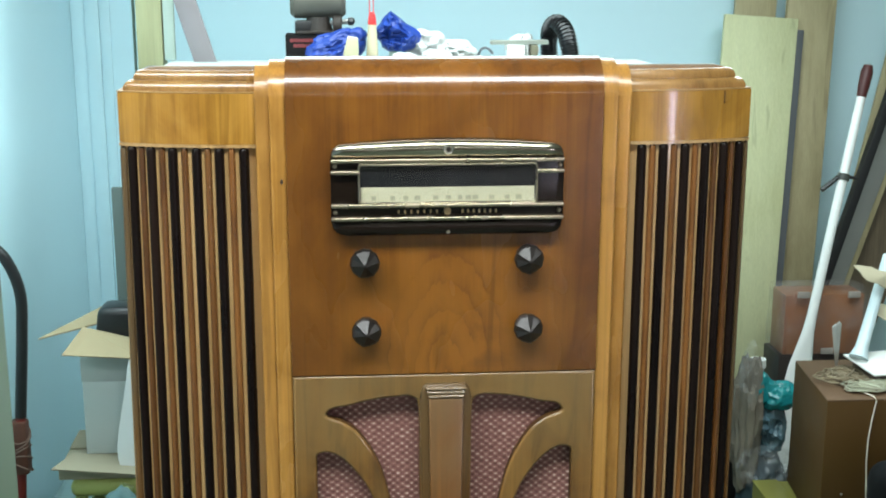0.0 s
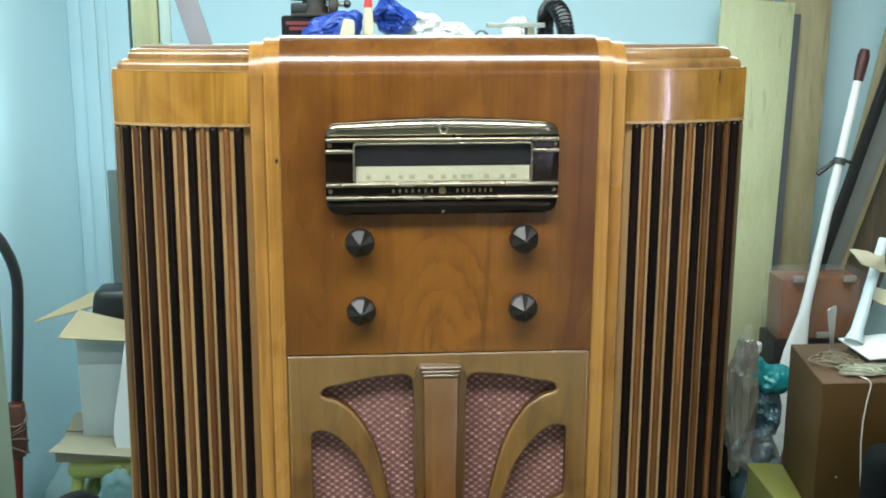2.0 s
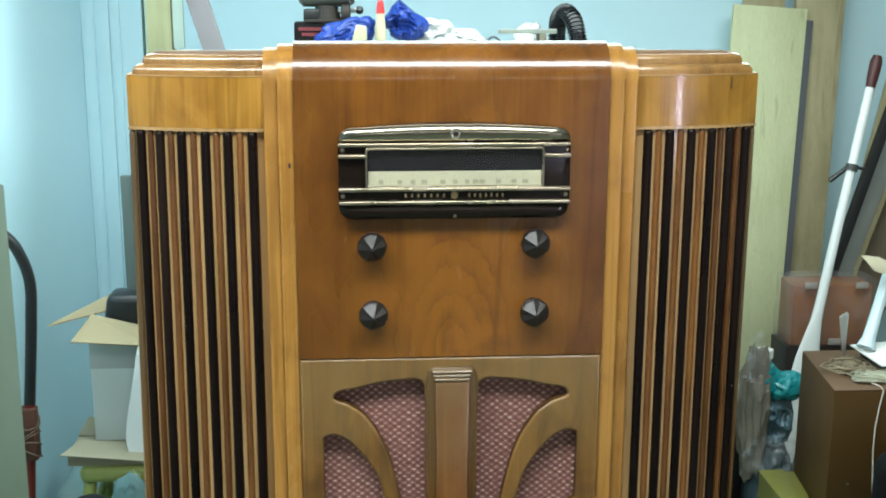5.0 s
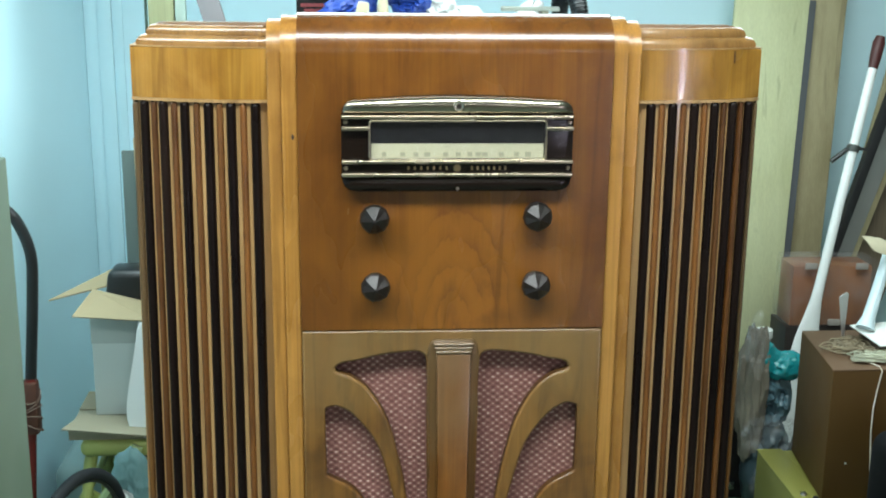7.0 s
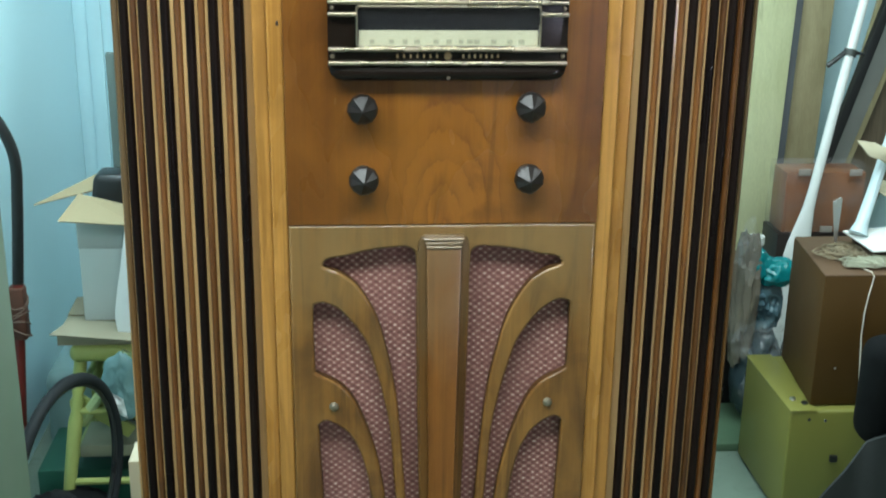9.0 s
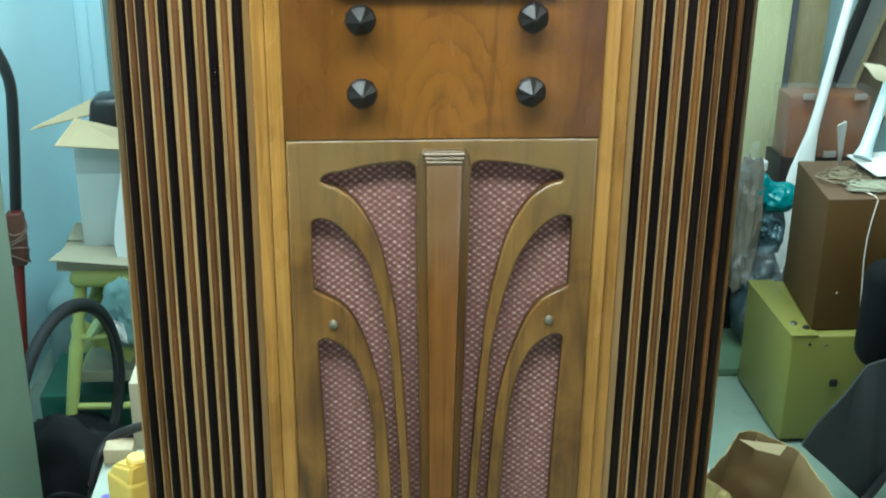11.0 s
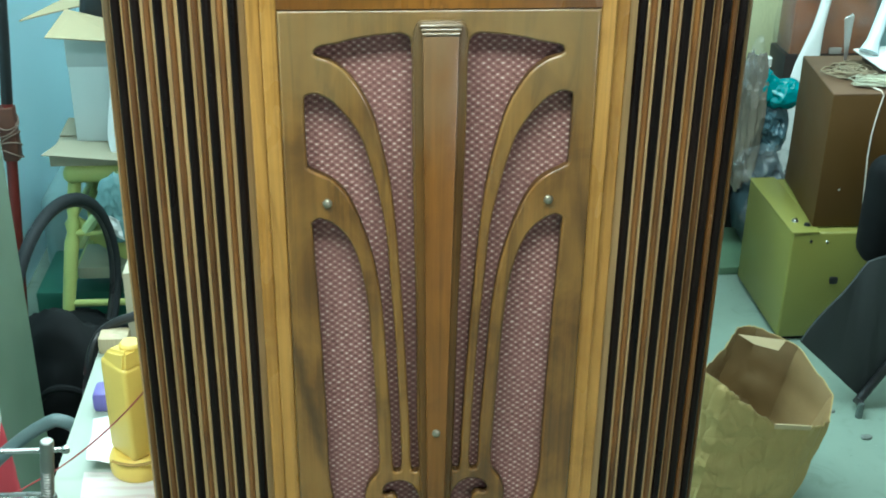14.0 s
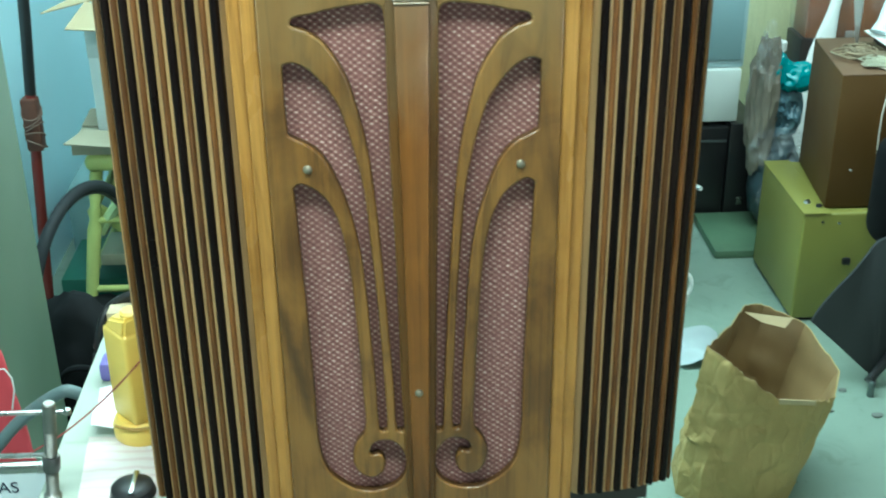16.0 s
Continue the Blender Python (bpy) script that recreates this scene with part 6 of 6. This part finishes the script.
# dark upholstered chair
COAT = plain("dark_grey_cloth", (0.030, 0.034, 0.034), 0.7, vary=0.3, scale=40)
COAT.node_tree.nodes["Principled BSDF"].inputs["Specular IOR Level"].default_value = 0.3
chair = root("low_chair", 1.6, 1.5, ZF, "low chair with dark grey cloth slung over it", "chair")
SLING = [(1.135, -0.605), (1.205, -0.50), (1.30, -0.372), (1.42, -0.33), (1.95, -0.30), (1.95, -0.62), (1.52, -0.60), (1.402, -0.655), (1.345, -0.752), (1.318, -0.772)]
bm = front_prism(smooth_line([(x, z, 1) for x, z in SLING], 5, True), 1.494, 1.503, 0.002)
bmesh.ops.triangulate(bm, faces=[f for f in bm.faces if len(f.verts) > 4])
for v in bm.verts:
    v.co.y += 0.02 * noise.noise((v.co.x * 6, v.co.z * 6, 3.0)) + 0.12 * (v.co.z + 0.78)
part("cover", bm, COAT, chair, "slung dark grey cloth", smooth=40)
part("frame_bar", tube(soft_line([(1.306, 1.475, -0.785), (1.345, 1.485, -0.735), (1.40, 1.49, -0.64), (1.52, 1.50, -0.585), (1.9, 1.50, -0.58)]), 0.013, 10), RUBBER, chair, "black steel bar")
part("back_cushion", box(1.305, 1.95, 1.57, 1.70, -0.42, -0.10, 0.055, seg=4), BLACK_FABRIC, chair)
part("foot", lathe([(0.0, 0.0), (0.010, 0.0), (0.009, 0.036), (0.007, 0.044), (0.0, 0.044)], (1.298, 1.43, ZF), 14), plain("cloudy_foot", (0.09, 0.12, 0.11), 0.2), chair, "cloudy plastic foot")
for x, y in ((1.90, 1.45), (1.42, 1.66), (1.90, 1.66)):
    part("leg", tube([(x, y, ZF), (x, y, -0.40)], 0.012, 10), RUBBER, chair)
part("leg", tube([(1.300, 1.432, ZF + 0.04), (1.308, 1.472, -0.775)], 0.010, 10), RUBBER, chair)

# ---- paper bag ----
kraft = Mat("creased_kraft_paper", 0.75)
cre = kraft.node("ShaderNodeTexVoronoi", Vector=kraft.map((8, 8, 5)), Scale=1.0)
cre.feature = "DISTANCE_TO_EDGE"
kraft.colour(kraft.mix(kraft.noise(kraft.co, 7, 4), (0.262, 0.190, 0.060), (0.475, 0.36, 0.135)))
small = kraft.node("ShaderNodeTexVoronoi", Vector=kraft.map((24, 24, 15), rot=(0.3, 0.2, 0.5)), Scale=1.0)
small.feature = "DISTANCE_TO_EDGE"
crease = kraft.mix(0.4, kraft.ramp(cre.outputs["Distance"], [(0.0, (0, 0, 0)), (0.10, (1, 1, 1))]), kraft.ramp(small.outputs["Distance"], [(0.0, (0, 0, 0)), (0.16, (1, 1, 1))]))
kraft.bump(kraft.mix(0.45, crease, kraft.noise(kraft.co, 16, 4)), 0.9, 0.010)
KRAFT = kraft.m
bag = root("paper_bag", 0.85, 1.12, ZF, "open creased brown kraft paper bag standing on the floor", "bag")
RIM = [(0.705, 1.05, -0.386), (0.752, 1.00, -0.404), (0.792, 0.98, -0.438), (0.861, 0.972, -0.489), (0.955, 0.975, -0.506), (1.015, 1.01, -0.523), (1.062, 1.12, -0.511), (1.012, 1.25, -0.455), (0.908, 1.28, -0.410), (0.855, 1.26, -0.400), (0.79, 1.16, -0.398)]
FOOT = [(0.655, 1.03), (0.70, 0.985), (0.755, 0.975), (0.835, 0.970), (0.885, 0.975), (0.925, 0.99), (0.935, 1.11), (0.915, 1.21), (0.86, 1.22), (0.75, 1.22), (0.67, 1.15)]
STEPS, NZ = 7, 24


def bag_wall(inset, seed):
    """The bag's side from foot to rim, moved inwards, with folds that grow towards the rim."""
    bm = bmesh.new()
    rows = []
    n = len(RIM)
    for j in range(NZ + 1):
        v = j / NZ
        row = []
        for i in range(n * STEPS):
            a, u = i // STEPS, (i % STEPS) / STEPS
            top = Vector(RIM[a]).lerp(Vector(RIM[(a + 1) % n]), u)
            low = Vector((*FOOT[a], ZF)).lerp(Vector((*FOOT[(a + 1) % n], ZF)), u)
            top.z += 0.010 * noise.noise((i * 0.9, 0.3, 7.0)) + 0.004 * noise.noise((i * 2.7, 0.1, 3.0))
            p = low.lerp(top, v)
            out = Vector((p.x - 0.86, p.y - 1.12, 0)).normalized()
            q = p * 13 + Vector((seed, 0, 0))
            fold = 0.030 * (0.4 - abs(noise.noise(q))) + 0.016 * (0.4 - abs(noise.noise(q * 2.2))) + 0.010 * (0.4 - abs(noise.noise(q * 4.1))) * max(0.0, 0.82 - p.x) / 0.12 + 0.012 * noise.noise(p * 6)
            fold += 0.012 * math.sin(v * math.pi) * (0.35 - abs(noise.noise((p.x * 5 + p.z * 7, p.y * 5, 2.0))))
            fold *= 1 - 0.65 * min(1.0, max(0.0, (p.x - 0.86) / 0.08))
            p += out * (fold * min(1.0, v * 4) * (1 - 0.5 * v) - inset * min(1.0, (1 - v) * 8 + 0.5))
            p.z += 0.004 * noise.noise(q) * (0 < j < NZ)
            row.append(bm.verts.new(p))
        rows.append(row)
    m = len(rows[0])
    for r0, r1 in zip(rows, rows[1:]):
        for i in range(m):
            bm.faces.new((r0[i], r0[(i + 1) % m], r1[(i + 1) % m], r1[i]))
    bm.faces.new(rows[0][::-1])
    return bm, [tuple(v.co) for v in rows[-1]]


bm, edge_line = bag_wall(0.0, 0.0)
body = part("body", bm, KRAFT, bag, smooth=30)
mod = body.modifiers.new("thick", "SOLIDIFY")
mod.thickness = 0.0015
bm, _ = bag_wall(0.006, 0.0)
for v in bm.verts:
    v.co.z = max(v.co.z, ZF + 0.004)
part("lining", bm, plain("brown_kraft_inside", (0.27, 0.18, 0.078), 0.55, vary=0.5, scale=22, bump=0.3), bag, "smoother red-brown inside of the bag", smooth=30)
PALE_KRAFT = plain("torn_pale_kraft", (0.47, 0.37, 0.21), 0.8)
part("torn_rim", tube(edge_line + edge_line[:1], 0.0007, 6), plain("worn_kraft_edge", (0.36, 0.27, 0.13), 0.8), bag, "pale torn rim")
part("torn_flap", flap((0.845, 1.234, -0.403), (0.975, 1.242, -0.430), (0.950, 1.222, -0.447), (0.888, 1.222, -0.428), 0.002), PALE_KRAFT, bag, "pale torn flap folded inwards")
part("fold", flap((0.860, 0.962, -0.497), (0.948, 0.963, -0.505), (0.947, 0.957, -0.490), (0.858, 0.957, -0.480), 0.002), PALE_KRAFT, bag, "torn pale paper edge")
# bits on the floor
for x, y, s in ((1.06, 1.30, 0.024), (1.16, 1.36, 0.010), (1.23, 1.46, 0.012), (1.28, 1.33, 0.015), (1.19, 1.6, 0.010)):
    single("floor_scrap", crumple((x, y, ZF + s * 0.25), (s, s * 0.7, s * 0.35), x * 31, 0.2, 1.5, 3, 0.4), plain("grey_scrap", (0.15, 0.17, 0.15), 0.8), "small grey scrap of litter on the floor", "scrap", "litter on the floor")
